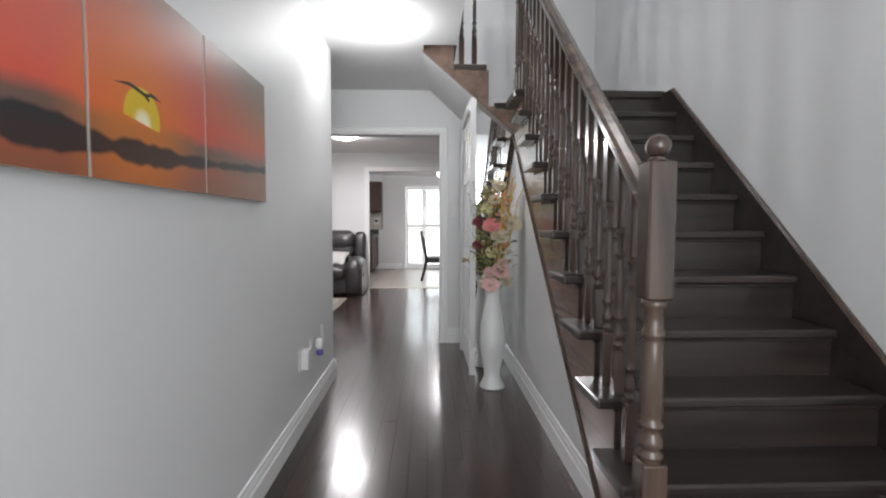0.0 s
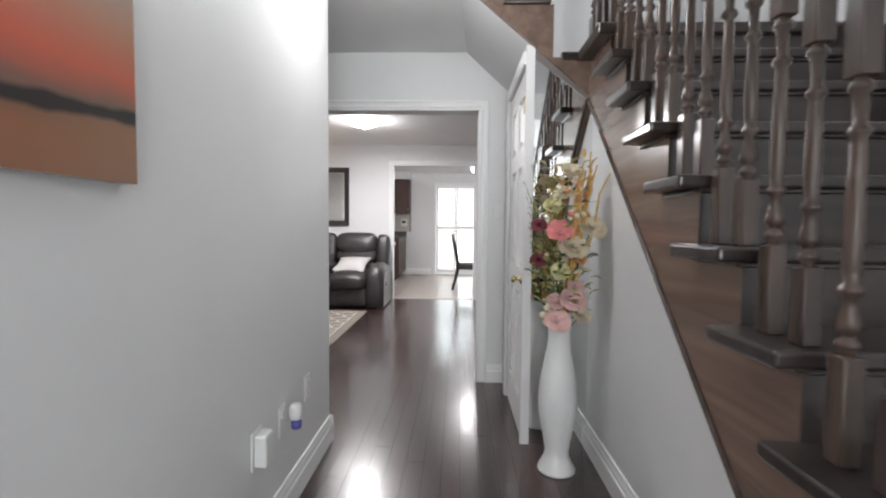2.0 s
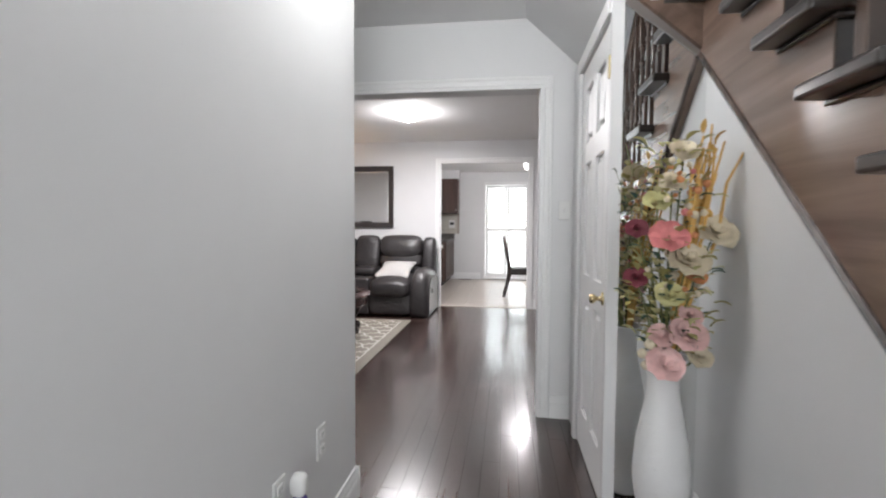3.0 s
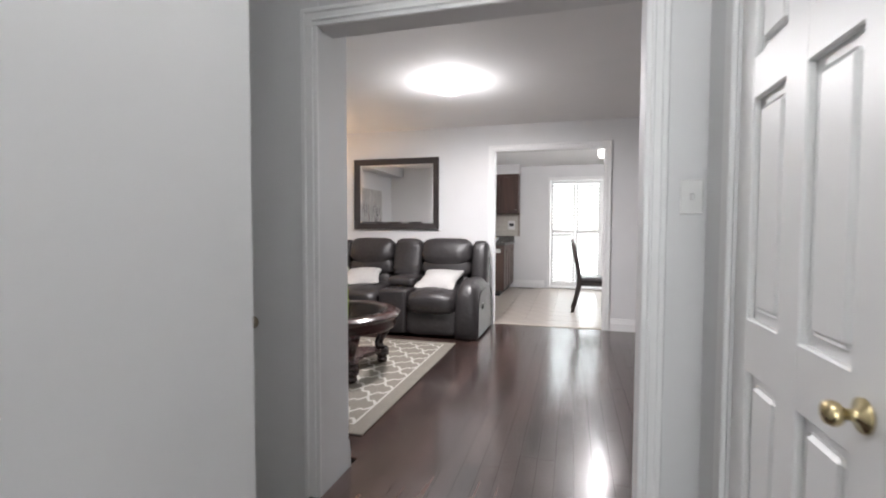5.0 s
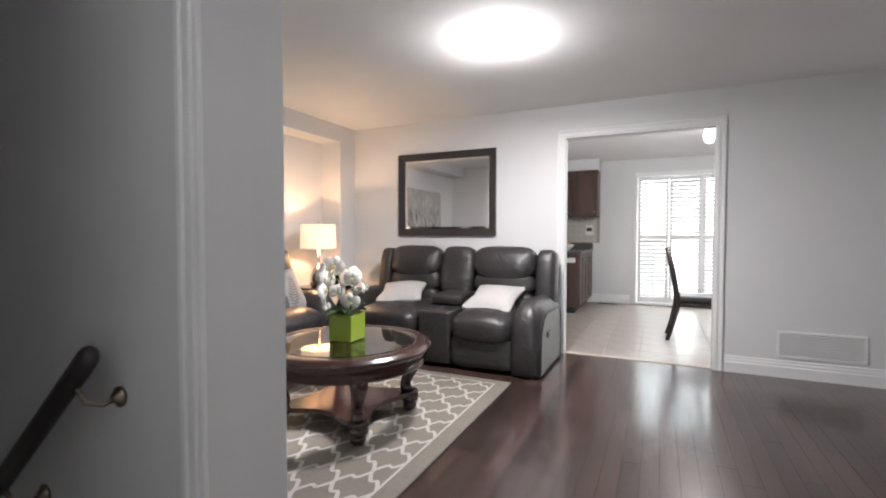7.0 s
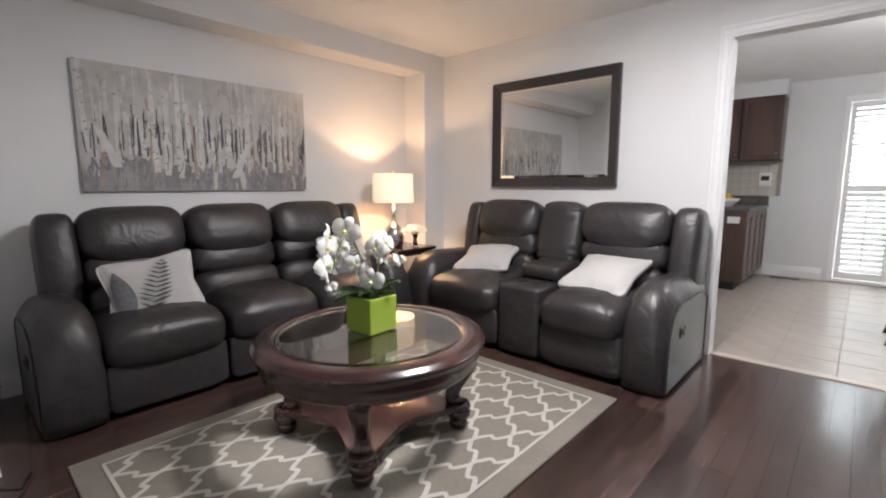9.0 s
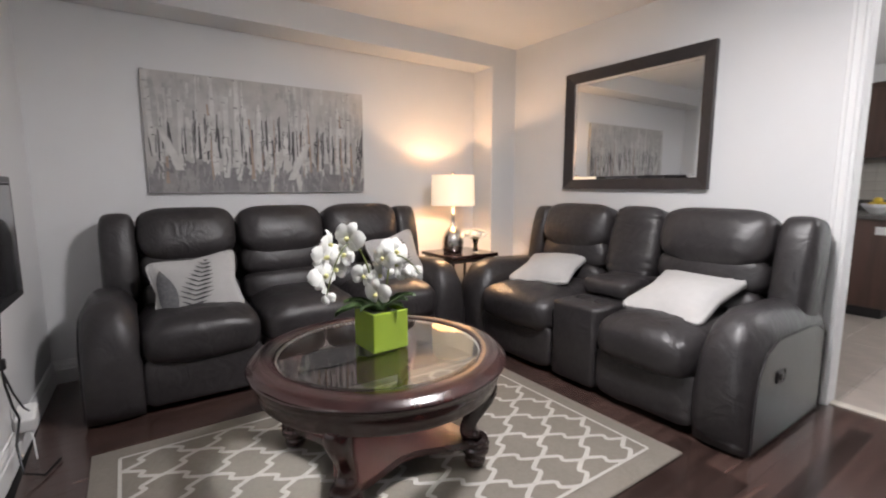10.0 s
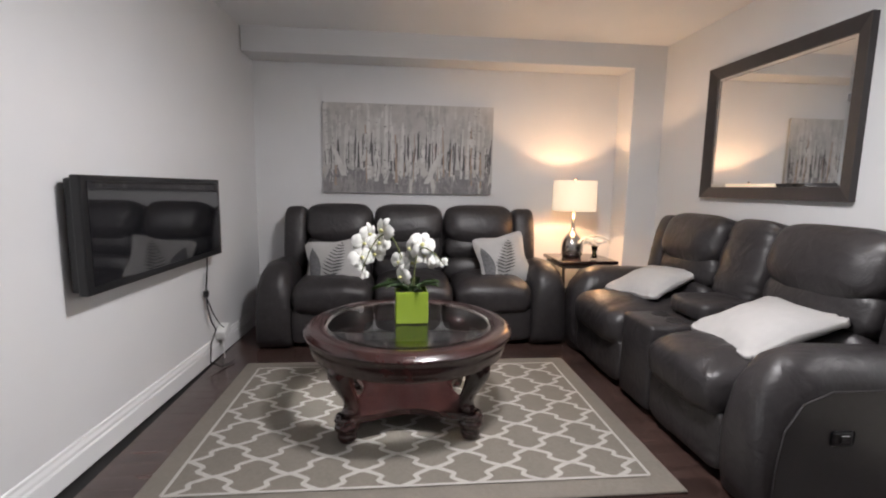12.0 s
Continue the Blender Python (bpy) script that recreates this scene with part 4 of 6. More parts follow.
def band(bm, pts, w, z, clip):
    """A flat ribbon along points (x, y), kept inside clip."""
    left, right = [], []
    for i, p in enumerate(pts):
        a, b = Vector(pts[max(0, i - 1)]), Vector(pts[min(len(pts) - 1, i + 1)])
        d = (b - a).normalized()
        n = Vector((-d.y, d.x)) * w / 2
        p = Vector(p)
        for side, q in ((left, p + n), (right, p - n)):
            side.append((min(max(q.x, clip[0]), clip[1]), min(max(q.y, clip[2]), clip[3])))
    vl, vr = [bm.verts.new((*q, z)) for q in left], [bm.verts.new((*q, z)) for q in right]
    for k in range(len(pts) - 1):
        c = [vl[k], vl[k + 1], vr[k + 1], vr[k]]
        if (c[0].co - c[2].co).length > 0.004 and (c[1].co - c[3].co).length > 0.004:
            bm.faces.new(c)


bm = bmesh.new()
IN = 0.105
ix0, ix1, iy0, iy1 = RX0 + IN, RX1 - IN, RY0 + IN, RY1 - IN
PYs, PXs = (iy1 - iy0) / 6.5, (ix1 - ix0) / 5.5
for i in range(-1, 14):
    for j in range(-1, 13):
        if (i + j) % 2:
            continue
        # cell centre and the four arms round it
        cy, cx = iy0 + PYs * i / 2, ix0 + PXs * j / 2
        for sy, sx in ((1, 1), (1, -1), (-1, 1), (-1, -1)):
            pts = []
            for t in (0, 0.06, 0.12, 0.2, 0.3, 0.38, 0.44, 0.485, 0.515, 0.56, 0.62, 0.7, 0.8, 0.88, 0.94, 1):
                u, v = sy * PYs / 2 * t, sx * PXs / 2 * (1 - t)
                bulge = 0.0175 * math.copysign((min(t, 1 - t) * 2) ** 0.5, 0.5 - t)
                k = Vector((sy * PXs, sx * PYs)).normalized() * bulge
                pts.append((cx + v + k.y, cy + u + k.x))
            pts = [p for p in pts if ix0 - 0.004 <= p[0] <= ix1 + 0.004 and iy0 - 0.004 <= p[1] <= iy1 + 0.004]
            if len(pts) > 1 and (sy, sx) in ((1, 1), (1, -1)):
                band(bm, pts, 0.021, 0.0120 + 0.0009 * ((i % 2) * 2 + (sx > 0)), (ix0, ix1, iy0, iy1))
for a, b in (((ix0, iy0), (ix1, iy0)), ((ix1, iy0), (ix1, iy1)), ((ix1, iy1), (ix0, iy1)), ((ix0, iy1), (ix0, iy0))):
    band(bm, [a, b], 0.014, 0.0158, (RX0, RX1, RY0, RY1))
for f in bm.faces:
    f.normal_update()
    if f.normal.z < 0:
        f.normal_flip()
me = bpy.data.meshes.new("trellis")
bm.to_mesh(me)
bm.free()
me.materials.append(RUG_PALE)
o = new("trellis", me)
o.parent = rug
tagged(o, "cream trellis lines")


# reclining sofas: local x runs out of the wall, local y along it
def lump(px, py, pz):
    """Slow unevenness of stuffed leather."""
    return noise.noise(Vector((px * 7, py * 7, pz * 7))) * 0.008 + noise.noise(Vector((px * 19, py * 13, pz * 19))) * 0.003


def crease(p, sx, sy, sz, gather=0.0):
    u, w = 2 * p.y / sy, 2 * p.z / sz
    p.x += lump(p.x + sx, p.y, p.z) + 0.02 * (1 - u * u) * (1 - w * w)
    p.z += lump(p.x, p.y + sy * 3, p.z) + gather * math.sin(u * 17) * max(0, abs(u) - 0.6) * 0.012
    return p


def stuffed(name, parent, cx, cy, cz, sx, sy, sz, e=0.42, tilt=0.0, ez=None, mat=None, label="", nv=36, nu=20):
    bm = soft(bmesh.new(), cx, cy, cz, sx, sy, sz, e, nu, nv, tilt, lambda p: crease(p, sx, sy, sz, 0.4), ez)
    return part(name, bm, mat or LEATHER, parent, label, True)


def arm(parent, y0, y1, depth, side):
    """A padded arm that rolls down over its front, with a flat outer panel."""
    w = y1 - y0
    bm = bmesh.new()
    prof = [(0.05, 0.02), (0.05, 0.52), (0.12, 0.585), (0.30, 0.62), (depth - 0.22, 0.635), (depth - 0.10, 0.60), (depth - 0.02, 0.50), (depth + 0.015, 0.34), (depth + 0.01, 0.15), (depth - 0.01, 0.02)]
    rows = []
    for f in np.linspace(0, 1, 13):
        u = 2 * f - 1
        drop = 0.10 * abs(u) ** 3.0
        pull = 0.035 * abs(u) ** 3.5
        rows.append([bm.verts.new((x - (pull if x > 0.3 else 0), y0 + w * f, z - (drop if z > 0.3 else drop * z / 0.3))) for x, z in prof])
    for a, b in zip(rows, rows[1:]):
        for k in range(len(prof) - 1):
            bm.faces.new((a[k], a[k + 1], b[k + 1], b[k]))
        bm.faces.new((a[-1], a[0], b[0], b[-1]))
    bm.faces.new(rows[0][::-1])
    bm.faces.new(rows[-1])
    bmesh.ops.subdivide_edges(bm, edges=[ed for ed in bm.edges], cuts=1, smooth=0.6, use_grid_fill=True)
    ob = part("arm", bm, LEATHER, parent, "", True)
    # outer panel with piped edge
    yo = y1 if side > 0 else y0
    shape = [(0.10, 0.03), (0.10, 0.44), (0.20, 0.49), (0.34, 0.505), (depth - 0.24, 0.505), (depth - 0.13, 0.46), (depth - 0.07, 0.36), (depth - 0.05, 0.2), (depth - 0.05, 0.03)]
    lo, hi = sorted((yo - 0.01 * side, yo + 0.006 * side))
    pn = part("side_panel", prism(bmesh.new(), shape, "y", lo, hi), LEATHER_SIDE, parent, "grey-black side panel")
    part("piping", tube(bmesh.new(), [(x, yo + 0.006 * side, z) for x, z in shape[0:]], 0.005, 6), LEATHER, pn)
    if side:
        rel = part("recliner_lever", box(bmesh.new(), depth - 0.34, yo + min(0, side * 0.012), 0.30, depth - 0.25, yo + max(0, side * 0.012), 0.36, 0.012, 2), BLACK, pn, "black recliner release")
        part("lever_tab", box(bmesh.new(), depth - 0.32, yo + min(side * 0.01, side * 0.018), 0.315, depth - 0.28, yo + max(side * 0.01, side * 0.018), 0.345, 0.004), BLACK, pn)


CUP_BLACK = material("cup_black", (0.004, 0.004, 0.004), 0.6)


def gathers(p, w):
    """Ruched seams down both edges of a narrow back."""
    u = 2 * p.y / w
    edge = max(0, abs(u) - 0.55) / 0.45
    p.x += 0.010 * edge * math.sin(p.z * 150 + 3 * noise.noise(p * 11)) + lump(p.x, p.y, p.z)
    p.x += 0.025 * (1 - min(1, abs(u)) ** 2)
    return p


def smile(p, w):
    """A head pillow: sagging lower edge, gathered corners."""
    u = 2 * p.y / w
    if p.z < 0:
        p.z -= 0.045 * (1 - abs(u) ** 2.2)
    p.x += 0.045 * (1 - abs(u) ** 3) * (1 - min(1, abs(p.z + 0.04) / 0.2)) + lump(p.x * 2, p.y * 2, p.z * 2)
    p.z += 0.008 * math.sin(u * 19) * max(0, abs(u) - 0.55)
    return p


def back_stack(parent, cy, w, top, rolls=2):
    """Head pillow over horizontal padded rolls, leaning back."""
    bm = soft(bmesh.new(), 0.205, cy, top - 0.148, 0.25, w, 0.31, 0.40, 26, 56, -16, lambda p: smile(p, w), 0.55)
    part("head_pillow", bm, LEATHER, parent, "", True)
    z = top - 0.27
    h = (z - 0.42) / rolls
    for k in range(rolls):
        stuffed("back_roll", parent, 0.225 + 0.045 * (k + 0.5), cy, z - h * (k + 0.5) + 0.01, 0.21, w - 0.01, h * 1.30, 0.45, -12, 0.62)


def waterfall(p, sx, sy):
    """A seat that rolls over its front edge, with a stitched dip across it."""
    f, u = 2 * p.x / sx, 2 * p.y / sy
    top = p.z > 0
    p.z += lump(p.x, p.y * 2, p.z) * 1.3
    if top:
        p.z += 0.018 * (1 - u * u) - 0.012 * math.exp(-((f - 0.15) / 0.05) ** 2) * (1 - u ** 4)
        p.z -= 0.030 * max(0, f - 0.3) ** 1.5
    p.x += 0.02 * (1 - u * u) * (f > 0)
    return p


def recliner(name, m, label, spans, pillows, depth, arms, back, console=None, console_back=None):
    """spans, pillows: (y0, y1) of seats and backs; arms: outer widths at both ends; back: ends of the back along y."""
    ob = thing(name, m, label, "sofa")
    lo, hi = arms[0][0], arms[1][1]
    part("base", box(bmesh.new(), 0.06, arms[0][1] - 0.02, 0.03, depth - 0.09, arms[1][0] + 0.02, 0.30, 0.01), LEATHER, ob)
    part("back_shell", box(bmesh.new(), 0.02, back[0] + 0.01, 0.05, 0.17, back[1] - 0.01, 0.93, 0.03, 2), LEATHER, ob)
    arm(ob, *arms[0], depth, -1)
    arm(ob, *arms[1], depth, 1)
    for y0, y1 in spans:
        c, w = (y0 + y1) / 2, y1 - y0
        part("seat_cushion", soft(bmesh.new(), 0.30 + (depth - 0.26) / 2, c, 0.385, depth - 0.27, w - 0.004, 0.27, 0.30, 24, 64, 3, lambda p: waterfall(p, depth - 0.27, w), 0.60), LEATHER, ob, "", True)
        stuffed("footrest", ob, depth - 0.070, c, 0.175, 0.11, w - 0.006, 0.28, 0.25, 0, 0.30)
    for y0, y1 in pillows:
        back_stack(ob, (y0 + y1) / 2, y1 - y0 - 0.004, 1.045)
    for (w0, w1), s in (((back[0], pillows[0][0]), -1), ((pillows[-1][1], back[1]), 1)):
        stuffed("back_wing", ob, 0.20, (w0 + w1) / 2, 0.75, 0.24, w1 - w0 + 0.012, 0.56, 0.42, -10)
    if console:
        c0, c1 = console
        c, w = (c0 + c1) / 2, c1 - c0
        cn = part("console", box(bmesh.new(), 0.30, c0 + 0.004, 0.03, depth - 0.015, c1 - 0.004, 0.505, 0.03, 3), LEATHER, ob, "centre console with cup holders", True)
        stuffed("console_lid", ob, 0.44, c, 0.560, 0.42, w + 0.01, 0.13, 0.25, 0, 0.5)
        for dy in (-0.07, 0.07):
            cup = part("cup_holder", lathe(bmesh.new(), [(0.050, 0), (0.052, 0.006), (0.046, 0.007), (0.044, 0.001)], 24, (depth - 0.20, c + dy, 0.503)), LEATHER, cn, "black cup holder", True)
            # No sunk well: a flat near-black disc stands in for its dark inside.
            part("cup_dark_disc", lathe(bmesh.new(), [(0.0445, 0.0), (0.0445, 0.003)], 24, (depth - 0.20, c + dy, 0.5035)), CUP_BLACK, cn)
        b0, b1 = console_back
        part("back_console", soft(bmesh.new(), 0.205, (b0 + b1) / 2, 0.795, 0.23, b1 - b0 + 0.006, 0.50, 0.34, 40, 64, -14, lambda p: gathers(p, w), 0.42), LEATHER, ob, "", True)
    for dy in (lo + 0.1, hi - 0.1):
        for dx in (0.12, depth - 0.12):
            part("foot", lathe(bmesh.new(), [(0.025, 0), (0.03, 0.035)], 12, (dx, dy, 0)), BLACK, ob)
    return ob


SY0, SY1 = 5.00, 7.33
recliner("reclining_sofa", pose(LX0 + 0.025, 0, 0), "black leather three-seat reclining sofa against the wall", ((5.245, 5.845), (5.85, 6.455), (6.46, 7.065)), ((5.275, 5.825), (5.83, 6.41), (6.415, 7.015)), 0.80, ((SY0, 5.25), (7.06, SY1)), (5.10, 7.20))
# the loveseat stands along the far wall: local x points to -y, local y to +x
LOVE = pose(0, FARY - 0.03, 0, 0, 0, -90)
recliner("reclining_loveseat", LOVE, "black leather reclining loveseat with a centre console", ((-2.83, -2.165), (-1.83, -1.275)), ((-2.82, -2.225), (-1.86, -1.235)), 0.945, ((-3.13, -2.82), (-1.285, -1.045)), (-2.96, -1.06), console=(-2.16, -1.835), console_back=(-2.22, -1.865))


# cushions
def cushion(name, m, label, w, h, d, print_side=0):
    ob = thing(name, m, label, "cushion")

    def shape(p):
        u, v = 2 * p.x / w, 2 * p.z / h
        k = 1 + 0.17 * abs(u * v)
        p.x *= k - 0.06 * (1 - u * u) * 0
        p.z *= k
        p.y *= max(0.05, (1 - min(1, abs(u)) ** 2.2) * (1 - min(1, abs(v)) ** 2.2)) ** 0.6
        p.y += noise.noise(p * 9) * 0.018 + noise.noise(p * 26) * 0.009 + 0.006 * math.sin(60 * (u + v)) * max(0, abs(u * v) - 0.3)
        return p
    part("cover", soft(bmesh.new(), 0, 0, 0, w, d, h, 0.18, 24, 48, 0, shape, 0.18), CLOTH, ob, "", True)
    return ob


def fern(ob, w, h, d, flip):
    """Printed leaf shapes lying just on the cover's face."""
    bm, bm2 = bmesh.new(), bmesh.new()
    y = -d * 0.53

    def yz(x, z):
        u, v = 2 * x / w, 2 * z / h
        return -d / 2 * max(0.10, (1 - abs(u) ** 2.6) * (1 - abs(v) ** 2.6)) ** 0.55 - 0.008
    # fern: a leaning rib with slim leaflets, white cloth between them
    for i in range(12):
        t = i / 11
        cx, cz = flip * (-0.045 + 0.115 * t), -0.135 + 0.27 * t
        ln = 0.105 * (1 - t) ** 0.6 * min(1, 0.35 + 3 * t) + 0.012
        for side in (-1, 1):
            dx, dz = side * flip * ln * (1.0 if side > 0 else 0.75), ln * (0.12 if side > 0 else 0.45)
            q = [(cx, cz - 0.003), (cx + dx * 0.5, cz + dz * 0.5 - 0.0055), (cx + dx, cz + dz), (cx + dx * 0.5, cz + dz * 0.5 + 0.0045), (cx, cz + 0.003)]
            q = [(min(max(a, -w * 0.46), w * 0.46), b) for a, b in q]
            bm.faces.new([bm.verts.new((a, yz(a, b), b)) for a, b in q])
    rows = []
    for t in np.linspace(0, 1, 9):
        cx, cz = flip * (-0.135 - 0.03 * t), -0.16 + 0.28 * t
        hw = 0.052 * math.sin(math.pi * min(1, 0.05 + 0.95 * t)) + 0.002
        rows.append([bm2.verts.new((max(min(cx + g * hw, w * 0.47), -w * 0.47), yz(max(min(cx + g * hw, w * 0.47), -w * 0.47), cz), cz)) for g in (-1, -0.5, 0, 0.5, 1)])
    for a, b in zip(rows, rows[1:]):
        for g in range(4):
            bm2.faces.new((a[g], a[g + 1], b[g + 1], b[g]))
    part("fern_print", bm, FERN, ob, "dark grey fern print")
    part("leaf_print", bm2, GREYLEAF, ob, "grey leaf print")


FERN = material("fern_print", (0.035, 0.036, 0.04), 0.9, vary=0.2, scale=40)
GREYLEAF = material("grey_leaf_print", (0.14, 0.14, 0.145), 0.9, vary=0.35, scale=60)
c = cushion("throw_pillow", pose(-3.22, 5.545, 0.615, -22, -7, 84), "white cushion printed with grey fern leaves", 0.41, 0.32, 0.13)
fern(c, 0.41, 0.32, 0.13, 1)
c = cushion("throw_pillow", pose(-3.24, 6.87, 0.635, -22, -9, 100), "white cushion printed with grey fern leaves", 0.38, 0.37, 0.13)
fern(c, 0.38, 0.37, 0.13, 1)
cushion("throw_pillow", pose(-2.53, 7.735, 0.598, -72, 0, 6) @ pose(0, 0, 0, 0, -10, 0), "plain off-white cushion lying on the loveseat", 0.40, 0.39, 0.18)
cushion("throw_pillow", pose(-1.555, 7.725, 0.592, -69, 0, -4) @ pose(0, 0, 0, 0, 1, 0), "plain off-white cushion lying on the loveseat", 0.41, 0.41, 0.18)

# ---- coffee table ----
TX, TY = -1.98, 6.09
tab = thing("coffee_table", pose(TX, TY, 0.0122), "round mahogany coffee table with an inset glass top", "coffee table")
R = 0.535
ring = [(0.425, 0.462), (0.425, 0.486), (0.433, 0.494), (0.455, 0.498), (0.495, 0.496), (0.515, 0.490), (0.525, 0.478), (0.532, 0.475), (R, 0.468), (0.532, 0.458), (0.520, 0.450), (0.513, 0.444), (0.513, 0.425), (0.508, 0.400), (0.497, 0.378), (0.497, 0.368), (0.489, 0.360), (0.47, 0.360), (0.47, 0.43), (0.44, 0.445)]
bm = lathe(bmesh.new(), ring + [ring[0]], 72, caps=False)
bmesh.ops.remove_doubles(bm, verts=bm.verts, dist=1e-5)
part("top_ring", bm, MAHOGANY, tab, "", True)
part("glass_top", lathe(bmesh.new(), [(0.430, 0.486), (0.433, 0.488), (0.433, 0.493), (0.415, 0.4955), (0.001, 0.4955)], 64), GLASS, tab, "clear bevelled glass").visible_shadow = False
# scalloped pale edge seen through the glass
bm = bmesh.new()
for k in range(120):
    a = 2 * math.pi * k / 120
    berry(bm, (0.420 * math.cos(a), 0.420 * math.sin(a), 0.478), 0.0065)
tagged(part("beaded_edge", bm, material("gilt_edge", (0.20, 0.175, 0.155), 0.5, 0.1, vary=0.2, scale=50), tab, "", True), kind="stuff")
# curved lower shelf: a square with hollowed sides
pts = []
for q in range(4):
    a0 = math.pi / 4 + q * math.pi / 2
    a1 = a0 + math.pi / 2
    p0, p1 = Vector((0.45 * math.cos(a0), 0.45 * math.sin(a0))), Vector((0.45 * math.cos(a1), 0.45 * math.sin(a1)))
    side = (p1 - p0).normalized()
    for t in np.linspace(0.09, 0.91, 13):
        p = p0.lerp(p1, t)
        p -= p.normalized() * 0.085 * math.sin(math.pi * (t - 0.09) / 0.82)
        pts.append((p.x, p.y))
bm = prism(bmesh.new(), pts, "z", 0.095, 0.125)
bmesh.ops.bevel(bm, geom=[e for e in bm.edges if abs(e.verts[0].co.z - e.verts[1].co.z) < 1e-4], offset=0.006, segments=2, affect="EDGES")
part("lower_shelf", bm, MAHOGANY, tab, "")

def leg_mesh():
    """An S-shaped cabriole leg on a carved block and bun foot; local x points outwards."""
    bm = bmesh.new()
    path = [(0.425, 0.42, 0.060, 0.048), (0.442, 0.37, 0.064, 0.050), (0.448, 0.33, 0.060, 0.048), (0.438, 0.29, 0.052, 0.042), (0.418, 0.25, 0.045, 0.037), (0.396, 0.21, 0.040, 0.033), (0.382, 0.18, 0.038, 0.032), (0.384, 0.15, 0.042, 0.035), (0.402, 0.125, 0.050, 0.042)]
    rows = []
    for x, z, a, b in path:
        rows.append([bm.verts.new((x + a * 0.9 * math.copysign(abs(math.cos(t)) ** 0.6, math.cos(t)), b * math.copysign(abs(math.sin(t)) ** 0.6, math.sin(t)), z)) for t in np.linspace(0, 2 * math.pi, 17)[:-1]])
    for p, q in zip(rows, rows[1:]):
        for k in range(16):
            bm.faces.new((p[k], p[(k + 1) % 16], q[(k + 1) % 16], q[k]))
    bm.faces.new(rows[0])
    bm.faces.new(rows[-1][::-1])
    lathe(bm, [(0.050, 0.130), (0.056, 0.122), (0.056, 0.108), (0.046, 0.100), (0.058, 0.090), (0.060, 0.070), (0.050, 0.058), (0.036, 0.052), (0.044, 0.042), (0.046, 0.022), (0.036, 0.004), (0.02, 0.0)], 18, (0.412, 0, 0))
    for k in range(5):
        berry(bm, (0.412 + 0.05 * math.cos(k * 0.7 - 1.4), 0.05 * math.sin(k * 0.7 - 1.4), 0.105), 0.011)
    return mesh_of(bm, MAHOGANY, "leg", True)


lm = leg_mesh()
for k in range(4):
    again("leg", lm, pose(0, 0, 0, 0, 0, 45 + 90 * k), tab)
# ---- orchid ----
OX, OY, OZ = -1.985, 6.10, 0.5105
pot = thing("orchid_pot", pose(OX, OY, OZ, 0, 0, 3), "square lime green ceramic pot on the coffee table", "plant pot")
bm = bmesh.new()
s = 0.083
box(bm, -s, -s, 0, s, s, 0.165, 0.006, 2)
top = max(bm.faces, key=lambda f: f.calc_center_median().z * (1 if f.calc_area() > 0.01 else 0))
ins = bmesh.ops.inset_region(bm, faces=[top], thickness=0.009)
bmesh.ops.translate(bm, verts=list(top.verts), vec=(0, 0, -0.03))
part("pot", bm, GREEN, pot)
part("moss", soft(bmesh.new(), 0, 0, 0.137, 0.14, 0.14, 0.03, 0.3, 8, 20), material("moss", (0.03, 0.04, 0.02), 0.95, vary=0.4, scale=60, bump=1, bump_scale=200), pot, "dark moss", True)
orc = thing("orchid", pose(OX, OY, OZ + 0.14), "white artificial orchid with arching stems", "orchid")


def arch(pts, n=16):
    """A smooth curve through four points."""
    p = [Vector(q) for q in pts]
    return [((1 - t) ** 3) * p[0] + 3 * t * (1 - t) ** 2 * p[1] + 3 * t * t * (1 - t) * p[2] + t ** 3 * p[3] for t in (k / (n - 1) for k in range(n))]


def orchid_flower():
    """Two broad petals, three sepals and a small lip, facing local -y."""
    bm = bmesh.new()
    for a, ln, wd in ((math.radians(12), 0.050, 0.056), (math.radians(168), 0.050, 0.056), (math.radians(90), 0.046, 0.036), (math.radians(222), 0.044, 0.034), (math.radians(318), 0.044, 0.034)):
        u, s_ = Vector((math.cos(a), 0, math.sin(a))), Vector((-math.sin(a), 0, math.cos(a)))
        rows = []
        for f, w_, y_ in ((0.05, 0.2, 0), (0.35, 0.85, -0.006), (0.65, 1.0, -0.008), (0.9, 0.7, -0.002), (1.02, 0.2, 0.006)):
            rows.append([bm.verts.new(u * ln * f + s_ * wd / 2 * w_ * g + Vector((0, y_ + 0.006 * g * g + (0.002 if wd < 0.05 else 0), 0))) for g in (-1, -0.5, 0, 0.5, 1)])
        for c_, d_ in zip(rows, rows[1:]):
            for g in range(4):
                bm.faces.new((c_[g], c_[g + 1], d_[g + 1], d_[g]))
    return mesh_of(bm, PETAL, "orchid_flower", True)


om = orchid_flower()
LIP = material("orchid_lip", (0.62, 0.60, 0.28), 0.6)
lip = lathe(bmesh.new(), [(0.004, 0), (0.008, 0.006), (0.007, 0.014), (0.002, 0.018)], 8)
lip.transform(pose(0, -0.004, -0.006, 70, 0, 0))
lipm = mesh_of(lip, LIP, "lip", True)
rnd = random.Random(11)
